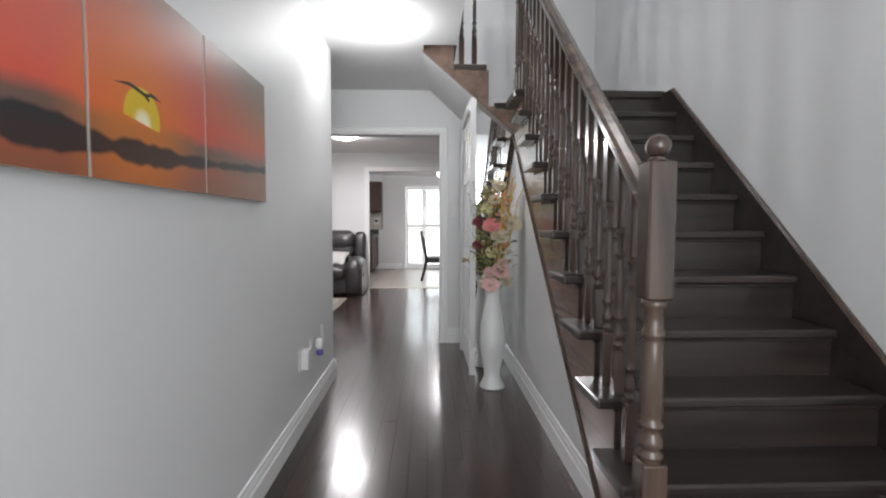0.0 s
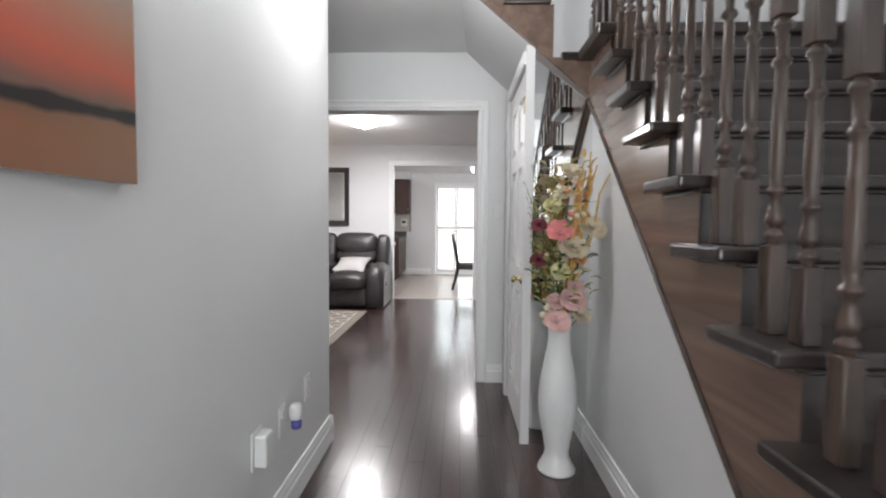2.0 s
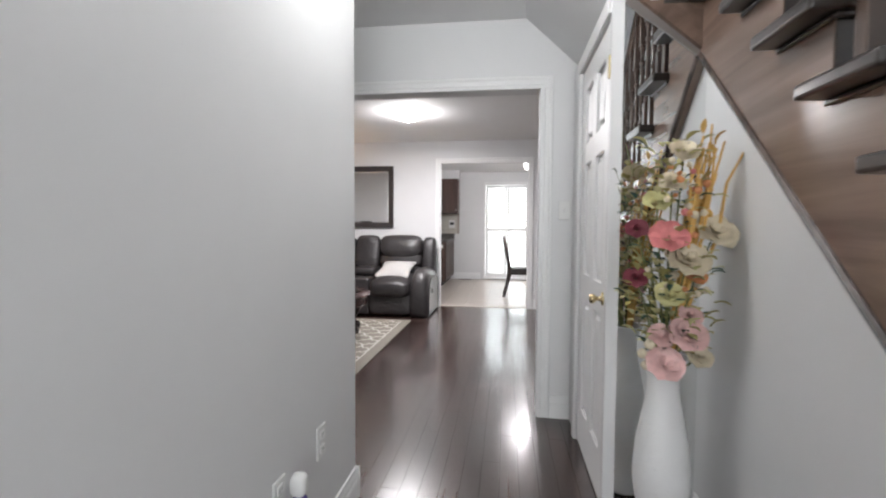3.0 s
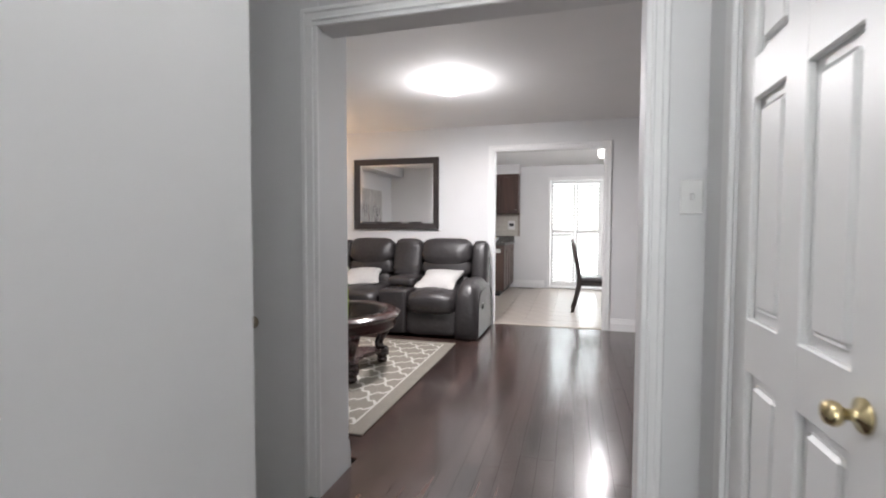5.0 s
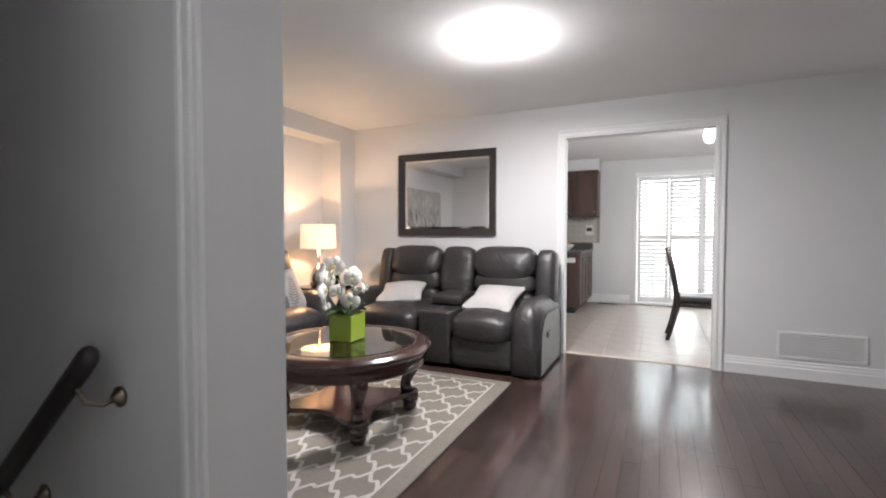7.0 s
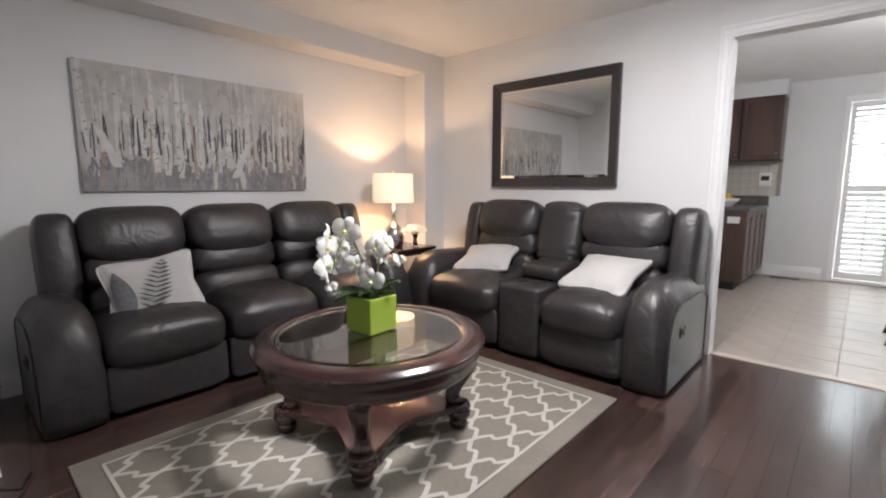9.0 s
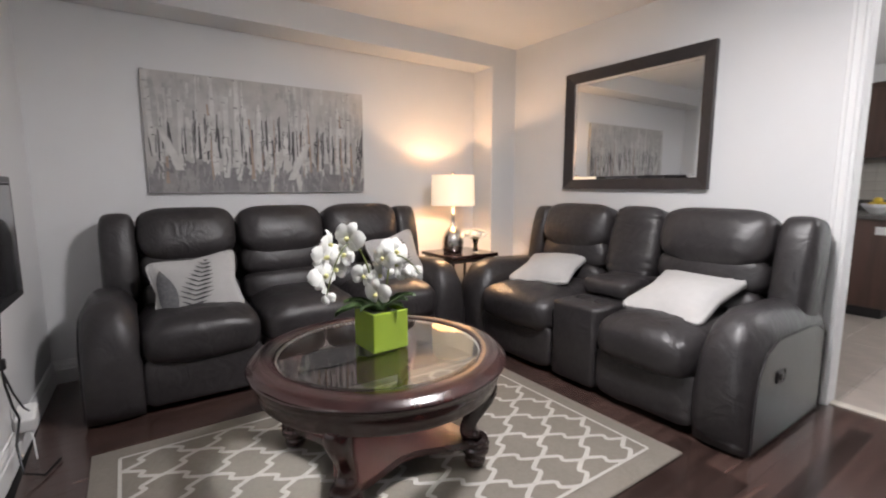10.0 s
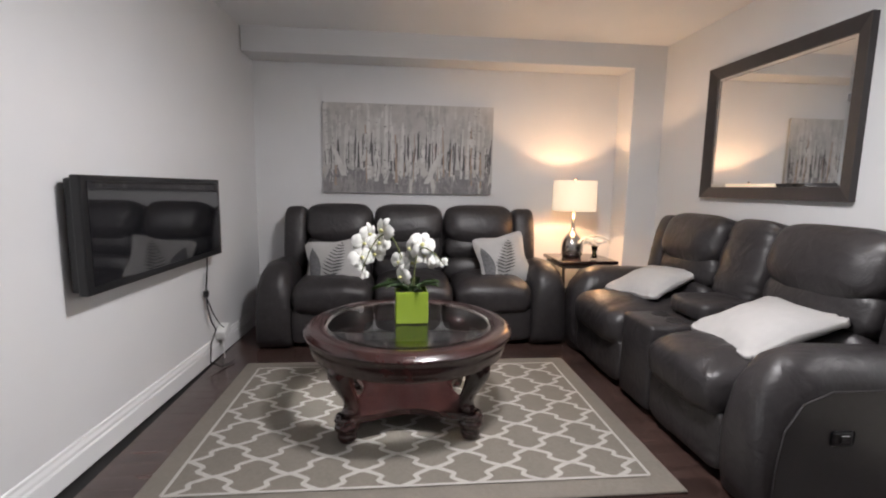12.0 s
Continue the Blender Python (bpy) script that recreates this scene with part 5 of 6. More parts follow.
# each spray: its stem, its open blossoms and its buds as (along, up) offsets
SPRAYS = (
    (((0, -0.01, 0), (-0.02, -0.05, 0.30), (0.02, -0.15, 0.46), (0.04, -0.25, 0.12)), ((-0.14, 0.335), (-0.22, 0.315), (-0.165, 0.265), (-0.245, 0.27), (-0.19, 0.205), (-0.255, 0.195)), ((-0.25, 0.14), (-0.24, 0.105))),
    (((0.02, 0.01, 0), (0.03, 0.02, 0.22), (0.04, 0.02, 0.34), (0.05, 0.17, 0.16)), ((0.0, 0.245), (0.055, 0.265), (0.065, 0.205), (-0.06, 0.165), (-0.005, 0.165), (-0.045, 0.105)), ((0.085, 0.175), (0.12, 0.185), (0.115, 0.15), (0.165, 0.165))),
)
for stem_pts, opened, buds in SPRAYS:
    c = arch(stem_pts)
    st = part("flower_stem", tube(bmesh.new(), c, 0.0045, 7, 0.0025), STEM, orc, "", True)
    for y, z in opened:
        m = pose(rnd.uniform(-0.03, 0.06), y, z, rnd.uniform(-22, 18), rnd.uniform(-25, 25), rnd.choice((90, 65, 115, 40, 135)) + rnd.uniform(-12, 12)) @ Matrix.Scale(rnd.uniform(1.12, 1.38), 4)
        fo = again("blossom", om, m, st)
        again("lip", lipm, Matrix(), fo)
    for y, z in buds:
        again("bud", om, pose(rnd.uniform(0, 0.05), y, z, rnd.uniform(-40, 40), rnd.uniform(-40, 40), rnd.uniform(40, 140)) @ Matrix.Scale(rnd.uniform(0.55, 0.7), 4), st)
for a, up, ln in ((-92, 0.12, 0.20), (-60, 0.3, 0.15), (20, 0.35, 0.13), (75, 0.45, 0.16), (100, 0.2, 0.15), (160, 0.4, 0.14), (235, 0.3, 0.16)):
    bm = leaf(bmesh.new(), (0, 0, 0.018), (math.cos(math.radians(a)), math.sin(math.radians(a)), up), ln, 0.062)
    bmesh.ops.solidify(bm, geom=bm.faces[:], thickness=0.002)
    part("leaf", bm, LEAF, orc, "", True)

# ---- wall mirror over the loveseat ----
mx0, mx1, mz0, mz1 = -2.895, -1.735, 1.165, 2.075
mir = thing("framed_mirror", pose(0, FARY, 0), "large wall mirror in a dark wooden frame above the loveseat", "mirror")
fw = 0.075
for n, q in (("frame_rail", [(mx0, mz1), (mx1, mz1), (mx1 - fw, mz1 - fw), (mx0 + fw, mz1 - fw)]), ("frame_rail", [(mx0 + fw, mz0 + fw), (mx1 - fw, mz0 + fw), (mx1, mz0), (mx0, mz0)]), ("frame_stile", [(mx0, mz0), (mx0, mz1), (mx0 + fw, mz1 - fw), (mx0 + fw, mz0 + fw)]), ("frame_stile", [(mx1 - fw, mz0 + fw), (mx1 - fw, mz1 - fw), (mx1, mz1), (mx1, mz0)])):
    bm = bmesh.new()
    prism(bm, q, "y", -0.040, -0.001)
    inner = [v for v in bm.verts if v.co.y < -0.03 and mx0 + 0.01 < v.co.x < mx1 - 0.01 and mz0 + 0.01 < v.co.z < mz1 - 0.01]
    bmesh.ops.translate(bm, verts=inner, vec=(0, 0.020, 0))
    part(n, bm, FRAME_DARK, mir)
part("mirror_glass", boxes((mx0 + fw - 0.004, -0.012, mz0 + fw - 0.004, mx1 - fw + 0.004, -0.008, mz1 - fw + 0.004)), MIRROR, mir)
b_ = 0.022
bm = bmesh.new()
for q in ([(mx0 + fw, mz1 - fw), (mx1 - fw, mz1 - fw), (mx1 - fw - b_, mz1 - fw - b_), (mx0 + fw + b_, mz1 - fw - b_)], [(mx0 + fw, mz0 + fw), (mx1 - fw, mz0 + fw), (mx1 - fw - b_, mz0 + fw + b_), (mx0 + fw + b_, mz0 + fw + b_)], [(mx0 + fw, mz0 + fw), (mx0 + fw, mz1 - fw), (mx0 + fw + b_, mz1 - fw - b_), (mx0 + fw + b_, mz0 + fw + b_)], [(mx1 - fw, mz0 + fw), (mx1 - fw, mz1 - fw), (mx1 - fw - b_, mz1 - fw - b_), (mx1 - fw - b_, mz0 + fw + b_)]):
    vs = [bm.verts.new((x, -0.0125 - (0.0025 if i > 1 else 0), z)) for i, (x, z) in enumerate(q)]
    bm.faces.new(vs)
part("bevel", bm, MIRROR, mir, "bevelled mirror edge")

# ---- birch canvas ----
by0, by1, bz0, bz1 = 5.375, 6.868, 1.145, 1.915
art = thing("birch_painting", pose(LX0, 0, 0), "wide canvas painting of grey and white birch trunks", "painting")
part("stretcher", box(bmesh.new(), 0.002, by0, bz0, 0.030, by1, bz1, 0.002), CANVAS_EDGE, art)


def birch_ground():
    m = material("birch_ground", (0.50, 0.48, 0.465), 0.6, vary=0.22, scale=9, bump=0.4, bump_scale=60)
    return m


part("painted_ground", boxes((0.0302, by0, bz0, 0.0315, by1, bz1)), birch_ground(), art)
rnd = random.Random(21)


def paint(name, c, v=0.2):
    return material(name, c, 0.6, vary=v, scale=18, bump=0.5, bump_scale=90)


P_WHITE, P_GREY, P_DARK = paint("paint_white", (0.56, 0.545, 0.53), 0.24), paint("paint_grey", (0.44, 0.425, 0.415), 0.25), paint("paint_dark", (0.075, 0.07, 0.075))
P_LILAC, P_UNDER, P_RUST = paint("paint_lilac", (0.215, 0.205, 0.212), 0.25), paint("paint_undergrowth", (0.29, 0.275, 0.275), 0.25), paint("paint_rust", (0.36, 0.27, 0.22))


layer = 0


def daub(bm, y0, y1, z0, z1, lean, x):
    """An upright brush stroke with uneven sides."""
    global layer
    layer += 1
    x += layer * 0.000010
    n = 7
    rows = []
    for i in range(n + 1):
        t = i / n
        w = (y1 - y0) / 2 * (1 - 0.3 * t) * rnd.uniform(0.8, 1.15)
        c_ = (y0 + y1) / 2 + lean * t + rnd.uniform(-0.002, 0.002)
        rows.append([bm.verts.new((x, min(max(c_ + g * w, by0 + 0.001), by1 - 0.001), z0 + (z1 - z0) * t)) for g in (-1, 1)])
    for a, b in zip(rows, rows[1:]):
        bm.faces.new((a[0], a[1], b[1], b[0]))


bms = {k: bmesh.new() for k in "lgdwmru"}
BH = bz1 - bz0
# pale far trees, then the dark gaps low between the trunks
for i in range(46):
    y = rnd.uniform(by0, by1 - 0.02)
    daub(bms["g"], y, y + rnd.uniform(0.012, 0.045), bz0 + rnd.uniform(0.15, 0.3), bz1 - rnd.uniform(0.002, 0.2), rnd.uniform(-0.02, 0.02), 0.0318)
trunks = []
y = by0 + 0.02
while y < by1 - 0.03:
    w = rnd.choice((0.014, 0.02, 0.026, 0.034, 0.042)) * rnd.uniform(0.85, 1.15)
    trunks.append((y, w))
    y += w + rnd.choice((0.005, 0.012, 0.022, 0.034, 0.055))
for y, w in trunks:
    for k in range(rnd.choice((1, 2, 3, 3))):
        yy = y + w + rnd.uniform(-0.006, 0.012)
        z0 = bz0 + BH * rnd.uniform(0.22, 0.40)
        daub(bms["d"], yy, yy + rnd.uniform(0.004, 0.015), z0, z0 + BH * rnd.uniform(0.12, 0.34), rnd.uniform(-0.008, 0.008), 0.0318)
# undergrowth with an uneven top, in two tones
for i in range(120):
    y = rnd.uniform(by0, by1 - 0.05)
    daub(bms["l" if i % 3 else "u"], y, y + rnd.uniform(0.02, 0.07), bz0 + 0.002, bz0 + rnd.uniform(0.08, 0.20) + 0.03 * math.sin(y * 7), rnd.uniform(-0.03, 0.03), 0.0318)
for i in range(14):
    y = rnd.uniform(by0 + 0.05, by1 - 0.05)
    daub(bms["r"], y, y + rnd.uniform(0.008, 0.02), bz0 + rnd.uniform(0.03, 0.2), bz0 + rnd.uniform(0.25, 0.6), rnd.uniform(-0.02, 0.02), 0.0318)
for y, w in trunks:
    z0 = bz0 + BH * rnd.choice((0.13, 0.18, 0.24, 0.30, 0.36)) + rnd.uniform(-0.02, 0.02)
    lean = rnd.choice((0, 0.008, -0.01, 0.015, -0.015))
    top = bz1 - 0.002 if rnd.random() < 0.35 else bz0 + BH * rnd.uniform(0.5, 0.85)
    daub(bms["w"], y, y + w, z0, top, lean, 0.0318)
    for k in range(rnd.randint(4, 10)):
        f = rnd.random()
        z = z0 + (top - z0) * f
        yy = y + lean * f + rnd.choice((0.0, w * 0.5))
        daub(bms["m"], yy, yy + w * rnd.uniform(0.3, 0.55), z, z + rnd.uniform(0.003, 0.007), 0, 0.0318)
# blades over the feet of the trunks, and pale dabs of light between them
for i in range(150):
    y, z0 = rnd.uniform(by0, by1 - 0.03), bz0 + rnd.uniform(0.02, 0.14)
    daub(bms["l" if i % 2 else "u"], y, y + rnd.uniform(0.004, 0.022), z0, z0 + rnd.uniform(0.03, 0.09), rnd.uniform(-0.03, 0.03), 0.0318)
for i in range(60):
    y, z0 = rnd.uniform(by0, by1 - 0.03), bz0 + BH * rnd.uniform(0.35, 0.9)
    daub(bms["w" if i % 2 else "g"], y, y + rnd.uniform(0.010, 0.030), z0, min(bz1 - 0.002, z0 + rnd.uniform(0.03, 0.12)), rnd.uniform(-0.01, 0.01), 0.0318)
for i in range(50):
    y, z0 = rnd.uniform(by0, by1 - 0.02), bz0 + BH * rnd.uniform(0.22, 0.45)
    daub(bms["d"], y, y + rnd.uniform(0.003, 0.010), z0, z0 + BH * rnd.uniform(0.06, 0.25), rnd.uniform(-0.012, 0.012), 0.0318)
# leaning trunks
daub(bms["w"], 6.25, 6.305, bz0 + 0.09, bz0 + 0.36, 0.13, 0.0318)
daub(bms["w"], 5.53, 5.585, bz0 + 0.15, bz0 + 0.42, -0.10, 0.0318)
for k, mat, n in (("l", P_LILAC, "undergrowth_paint"), ("u", P_UNDER, "undergrowth_paint"), ("g", P_GREY, "far_tree_paint"), ("d", P_DARK, "shadow_paint"), ("r", P_RUST, "rust_paint"), ("w", P_WHITE, "birch_paint"), ("m", P_DARK, "bark_paint")):
    tagged(part(n, bms[k], mat, art), kind="stuff")

# ---- wide glass-fronted wall unit, taken for an electric fireplace, named television ----
tv = thing("television", pose(-1.53, 4.735, 0, 0, 0, -2.2), "slim wide black wall-mounted unit with a glossy glass front", "television")
part("wall_mount", box(bmesh.new(), -1.00, -0.030, 0.86, -0.30, 0.004, 1.13, 0.006), BLACK, tv)
part("body", box(bmesh.new(), -1.225, 0.003, 0.756, -0.022, 0.050, 1.216, 0.010, 2), BLACK, tv)
part("bezel", box(bmesh.new(), -1.25, 0.044, 0.748, 0.0, 0.085, 1.228, 0.006, 2), BLACK, tv)
part("screen", boxes((-1.215, 0.0853, 0.782, -0.035, 0.0870, 1.205)), SCREEN, tv, "glossy dark screen")
# Dark reflection of the far mirror's lower edge, put on as a strip.
part("reflected_bar", boxes((-1.20, 0.0872, 1.194, -0.06, 0.0885, 1.201)), FLOOR_GAP, tv)
cab = thing("power_cable", pose(0, TVY - 0.037, 0), "black power cable hanging to the socket", "cable")
part("cord", tube(bmesh.new(), [(-2.70, 0.04, 0.79), (-2.71, 0.03, 0.65), (-2.70, 0.02, 0.50), (-2.70, 0.025, 0.40), (-2.72, 0.035, 0.30), (-2.78, 0.04, 0.22), (-2.70, 0.035, 0.14), (-2.62, 0.06, 0.05), (-2.64, 0.12, 0.012), (-2.75, 0.16, 0.012)], 0.005, 7), BLACK, cab, "", True)
part("plug", box(bmesh.new(), -2.715, 0.008, 0.465, -2.685, 0.036, 0.51, 0.006), BLACK, cab)
part("cord", tube(bmesh.new(), [(-2.70, 0.02, 0.47), (-2.76, 0.035, 0.34), (-2.82, 0.05, 0.25), (-2.87, 0.06, 0.21)], 0.004, 7), BLACK, cab)
sock = thing("wall_adapter", pose(-2.88, TVY - 0.033, 0.20), "white wall socket with a white adapter", "outlet")
part("plate", box(bmesh.new(), -0.04, 0.0, -0.06, 0.04, 0.008, 0.06, 0.003), PLASTIC, sock)
ad = part("adapter", box(bmesh.new(), -0.055, 0.0, -0.035, 0.055, 0.070, 0.035, 0.010, 2), PLASTIC, sock)
ad.matrix_basis = pose(0.0, 0.009, -0.02, 0, 22, 0)
part("cord", tube(bmesh.new(), [(0, 0.04, -0.03), (0.03, 0.06, -0.10), (0.06, 0.07, -0.195)], 0.004, 6), PLASTIC, sock)

# ---- corner table, lamp, small vase ----
et = thing("end_table", pose(-3.42, 7.585, 0), "small dark end table with slim legs in the corner", "end table")
part("top", box(bmesh.new(), -0.23, -0.245, 0.600, 0.23, 0.245, 0.630, 0.008, 2), MAHOGANY, et)
part("apron", box(bmesh.new(), -0.205, -0.22, 0.565, 0.205, 0.22, 0.600, 0.003), FRAME_DARK, et)
for dx in (-0.19, 0.19):
    for dy in (-0.205, 0.205):
        part("leg", tube(bmesh.new(), [(dx, dy, 0.57), (dx * 0.95, dy * 0.95, 0.3), (dx * 1.04, dy * 1.04, 0.0)], 0.014, 8, 0.011), FRAME_DARK, et)
lampo = thing("table_lamp", pose(-3.42, 7.515, 0.630), "lit table lamp with hammered silver base and cream shade", "table lamp")
part("base", lathe(bmesh.new(), [(0.055, 0), (0.078, 0.004), (0.088, 0.03), (0.092, 0.08), (0.085, 0.13), (0.06, 0.18), (0.03, 0.215), (0.016, 0.24), (0.013, 0.29), (0.012, 0.40)], 28), CHROME, lampo, "hammered silver base", True)
part("shade", lathe(bmesh.new(), [(0.182, 0.400), (0.182, 0.402), (0.176, 0.650), (0.174, 0.650), (0.180, 0.402)], 48, caps=False), SHADE, lampo, "glowing cream drum shade", True)
part("harp", tube(bmesh.new(), [(0, -0.05, 0.42), (0, -0.06, 0.54), (0, 0, 0.655)], 0.003, 6), BRASS, lampo)
part("finial", lathe(bmesh.new(), [(0.006, 0.65), (0.012, 0.662), (0.004, 0.676)], 12), CHROME, lampo, "", True)
part("bulb", soft(bmesh.new(), 0, 0, 0.50, 0.06, 0.06, 0.09, 1.0, 10, 14), glow("lit_bulb", (1.0, 0.78, 0.5), 6), lampo, "lit bulb", True).visible_shadow = False
bud = thing("bud_vase", pose(-3.30, 7.665, 0.630), "small clear glass vase on the end table", "vase")
part("body", lathe(bmesh.new(), [(0.030, 0), (0.032, 0.004), (0.020, 0.03), (0.018, 0.06), (0.026, 0.11), (0.024, 0.11), (0.016, 0.06), (0.018, 0.012), (0.001, 0.008)], 20, caps=False), GLASS, bud, "", True)
sf = thing("white_flowers", pose(-3.30, 7.665, 0.645), "small bunch of white flowers in a glass vase", "flowers")
for k in range(16):
    a, rr = 2.4 * k, 0.026 * math.sqrt(k)
    p = (rr * math.cos(a), rr * math.sin(a), 0.175 - 0.35 * rr)
    st = part("stem", tube(bmesh.new(), [(0, 0, 0.0), (p[0] * 0.3, p[1] * 0.3, 0.1), p], 0.0022, 5), STEM, sf)
    part("bloom", bloom(bmesh.new(), p, 0.044, 3, 0.9, (p[0] * 8, p[1] * 8, 1)), PETAL, st, "", True)

# ---- return-air grille on the far wall ----
gr = thing("return_air_grille", pose(0, FARY, 0), "white slatted return-air grille low on the wall", "vent")
gx0, gx1, gz0, gz1 = 0.70, 1.28, 0.165, 0.385
for q in ((gx0, gz0, gx1, gz0 + 0.02), (gx0, gz1 - 0.02, gx1, gz1), (gx0, gz0 + 0.02, gx0 + 0.02, gz1 - 0.02), (gx1 - 0.02, gz0 + 0.02, gx1, gz1 - 0.02)):
    part("frame", box(bmesh.new(), q[0], -0.010, q[1], q[2], 0, q[3], 0.002), TRIM, gr)
part("backing", boxes((gx0 + 0.02, -0.002, gz0 + 0.02, gx1 - 0.02, 0, gz1 - 0.02)), GROUT, gr)
sl = mesh_of(box(bmesh.new(), gx0 + 0.02, -0.0035, -0.004, gx1 - 0.02, 0.0035, 0.004), PAINT, "slat")
for k in range(15):
    again("slat", sl, pose(0, -0.006, gz0 + 0.026 + 0.0118 * k, 35), gr)

# ---- kitchen ----
def cabinet(name, x0, y0, z0, x1, y1, z1, face, doors, label, toe=False):
    """A cabinet whose doors are on one face: '+x' or '-y'."""
    ob = thing(name, pose(0, 0, 0), label, "cabinet")
    part("body", box(bmesh.new(), x0, y0, z0 + (0.09 if toe else 0), x1, y1, z1, 0.002), CABINET, ob)
    if toe:
        part("toe_kick", boxes((x0, y0 + 0.0, z0, x1 - 0.06, y1, z0 + 0.089)), FLOOR_GAP, ob)
    for k in range(doors):
        a = (y0, y1) if face == "+x" else (x0, x1)
        u0 = a[0] + (a[1] - a[0]) * k / doors + 0.004
        u1 = a[0] + (a[1] - a[0]) * (k + 1) / doors - 0.004
        zz0, zz1 = z0 + (0.10 if toe else 0.004), z1 - 0.006
        bm, pn = bmesh.new(), bmesh.new()
        for q in ((u0, zz0, u0 + 0.055, zz1), (u1 - 0.055, zz0, u1, zz1), (u0 + 0.055, zz0, u1 - 0.055, zz0 + 0.055), (u0 + 0.055, zz1 - 0.055, u1 - 0.055, zz1)):
            if face == "+x":
                box(bm, x1, q[0], q[1], x1 + 0.02, q[2], q[3], 0.003)
            else:
                box(bm, q[0], y0 - 0.02, q[1], q[2], y0, q[3], 0.003)
        d = part("door", bm, CABINET, ob)
        if face == "+x":
            box(pn, x1, u0 + 0.05, zz0 + 0.05, x1 + 0.011, u1 - 0.05, zz1 - 0.05, 0.006)
        else:
            box(pn, u0 + 0.05, y0 - 0.011, zz0 + 0.05, u1 - 0.05, y0, zz1 - 0.05, 0.006)
        part("panel", pn, CABINET, d)
        kn = lathe(bmesh.new(), [(0.006, 0), (0.006, 0.012), (0.015, 0.018), (0.013, 0.026), (0.003, 0.028)], 12)
        u = u1 - 0.035 if k % 2 == 0 else u0 + 0.035
        zk = (z1 - 0.10) if toe else (z0 + 0.07)
        kn.transform(pose(x1 + 0.02, u, zk, 0, 90, 0) if face == "+x" else pose(u, y0 - 0.02, zk, 90, 0, 0))
        part("knob", kn, CHROME, d, "silver knob", True)
    return ob


CFX = -1.27
cabinet("base_cabinet", -1.95, 10.72, 0.0, CFX, 11.40, 0.885, "+x", 2, "dark brown wooden base cabinet with panelled doors", True)
cabinet("base_cabinet", -1.95, 11.402, 0.0, CFX, 12.09, 0.885, "+x", 2, "dark brown wooden base cabinet with panelled doors", True)
eo = thing("cabinet_outlet", pose(-1.375, 10.72, 0.79), "white outlet plate on the cabinet end", "outlet")
part("plate", box(bmesh.new(), -0.06, -0.008, -0.036, 0.06, -0.0005, 0.036, 0.003), PLASTIC, eo)
for dx in (-0.025, 0.025):
    part("socket", box(bmesh.new(), dx - 0.014, -0.010, -0.016, dx + 0.014, -0.0075, 0.016, 0.003), PLASTIC, eo)
ct = thing("worktop", pose(0, 0, 0), "dark speckled stone worktop with upstand", "worktop")
part("slab", box(bmesh.new(), -1.97, 10.69, 0.886, CFX + 0.04, 12.095, 0.926, 0.008, 2), COUNTER, ct)
part("upstand", box(bmesh.new(), -1.97, 12.07, 0.9265, CFX + 0.03, 12.095, 1.03, 0.003), COUNTER, ct)
cabinet("wall_cabinet", -1.98, 11.76, 1.48, -1.56, 12.095, 2.25, "-y", 1, "dark brown wooden wall cabinet")
cabinet("wall_cabinet", -1.558, 11.76, 1.48, -1.13, 12.095, 2.25, "-y", 1, "dark brown wooden wall cabinet")
structure("bulkhead_kitchen", boxes((-2.0, 11.74, 2.252, -1.11, KBACK, H)), PAINT, "boxed pale bulkhead over the wall cabinets", "bulkhead")
bs = tagged(new("backsplash"), "pale square tile backsplash", "backsplash", kind="structure")
part("bed", boxes((-1.98, 12.092, 1.031, -1.13, 12.0985, 1.479)), GROUT, bs)
tl = mesh_of(box(bmesh.new(), -0.048, -0.003, -0.048, 0.048, 0.003, 0.048, 0.002), material("wall_tile", (0.50, 0.47, 0.42), 0.3, vary=0.1, scale=12), "tile")
for i in range(8):
    for j in range(4):
        again("tile", tl, pose(-1.925 + 0.1 * i, 12.089, 1.085 + 0.1 * j), bs)
ph = thing("cordless_phone", pose(-1.30, 12.06, 0.94), "white wall phone with a dark display above the worktop", "phone")
part("body", box(bmesh.new(), -0.07, 0.0, 0.22, 0.07, 0.022, 0.40, 0.008), PLASTIC, ph)
part("display", boxes((-0.045, -0.002, 0.29, 0.045, -0.0005, 0.35)), BLACK, ph)
bw = thing("fruit_bowl", pose(-1.52, 11.1, 0.9265), "white bowl of yellow fruit on the worktop", "bowl")
part("bowl", lathe(bmesh.new(), [(0.05, 0), (0.055, 0.008), (0.10, 0.05), (0.125, 0.09), (0.12, 0.09), (0.09, 0.05), (0.04, 0.014)], 24, caps=False), CERAMIC, bw, "", True)
fm = material("yellow_skin", (0.68, 0.48, 0.05), 0.45, vary=0.1, scale=20)
for k, (dx, dy, dz) in enumerate(((-0.04, 0, 0.075), (0.045, -0.02, 0.075), (0, 0.05, 0.08), (0.0, -0.01, 0.12))):
    fr_ = soft(bmesh.new(), dx, dy, dz, 0.075, 0.065, 0.07, 0.95, 10, 14)
    tagged(part("lemon", fr_, fm, None, "", True), "yellow lemon in the white bowl", "fruit", "lemons in the bowl").matrix_world = pose(-1.52, 11.1, 0.9265)

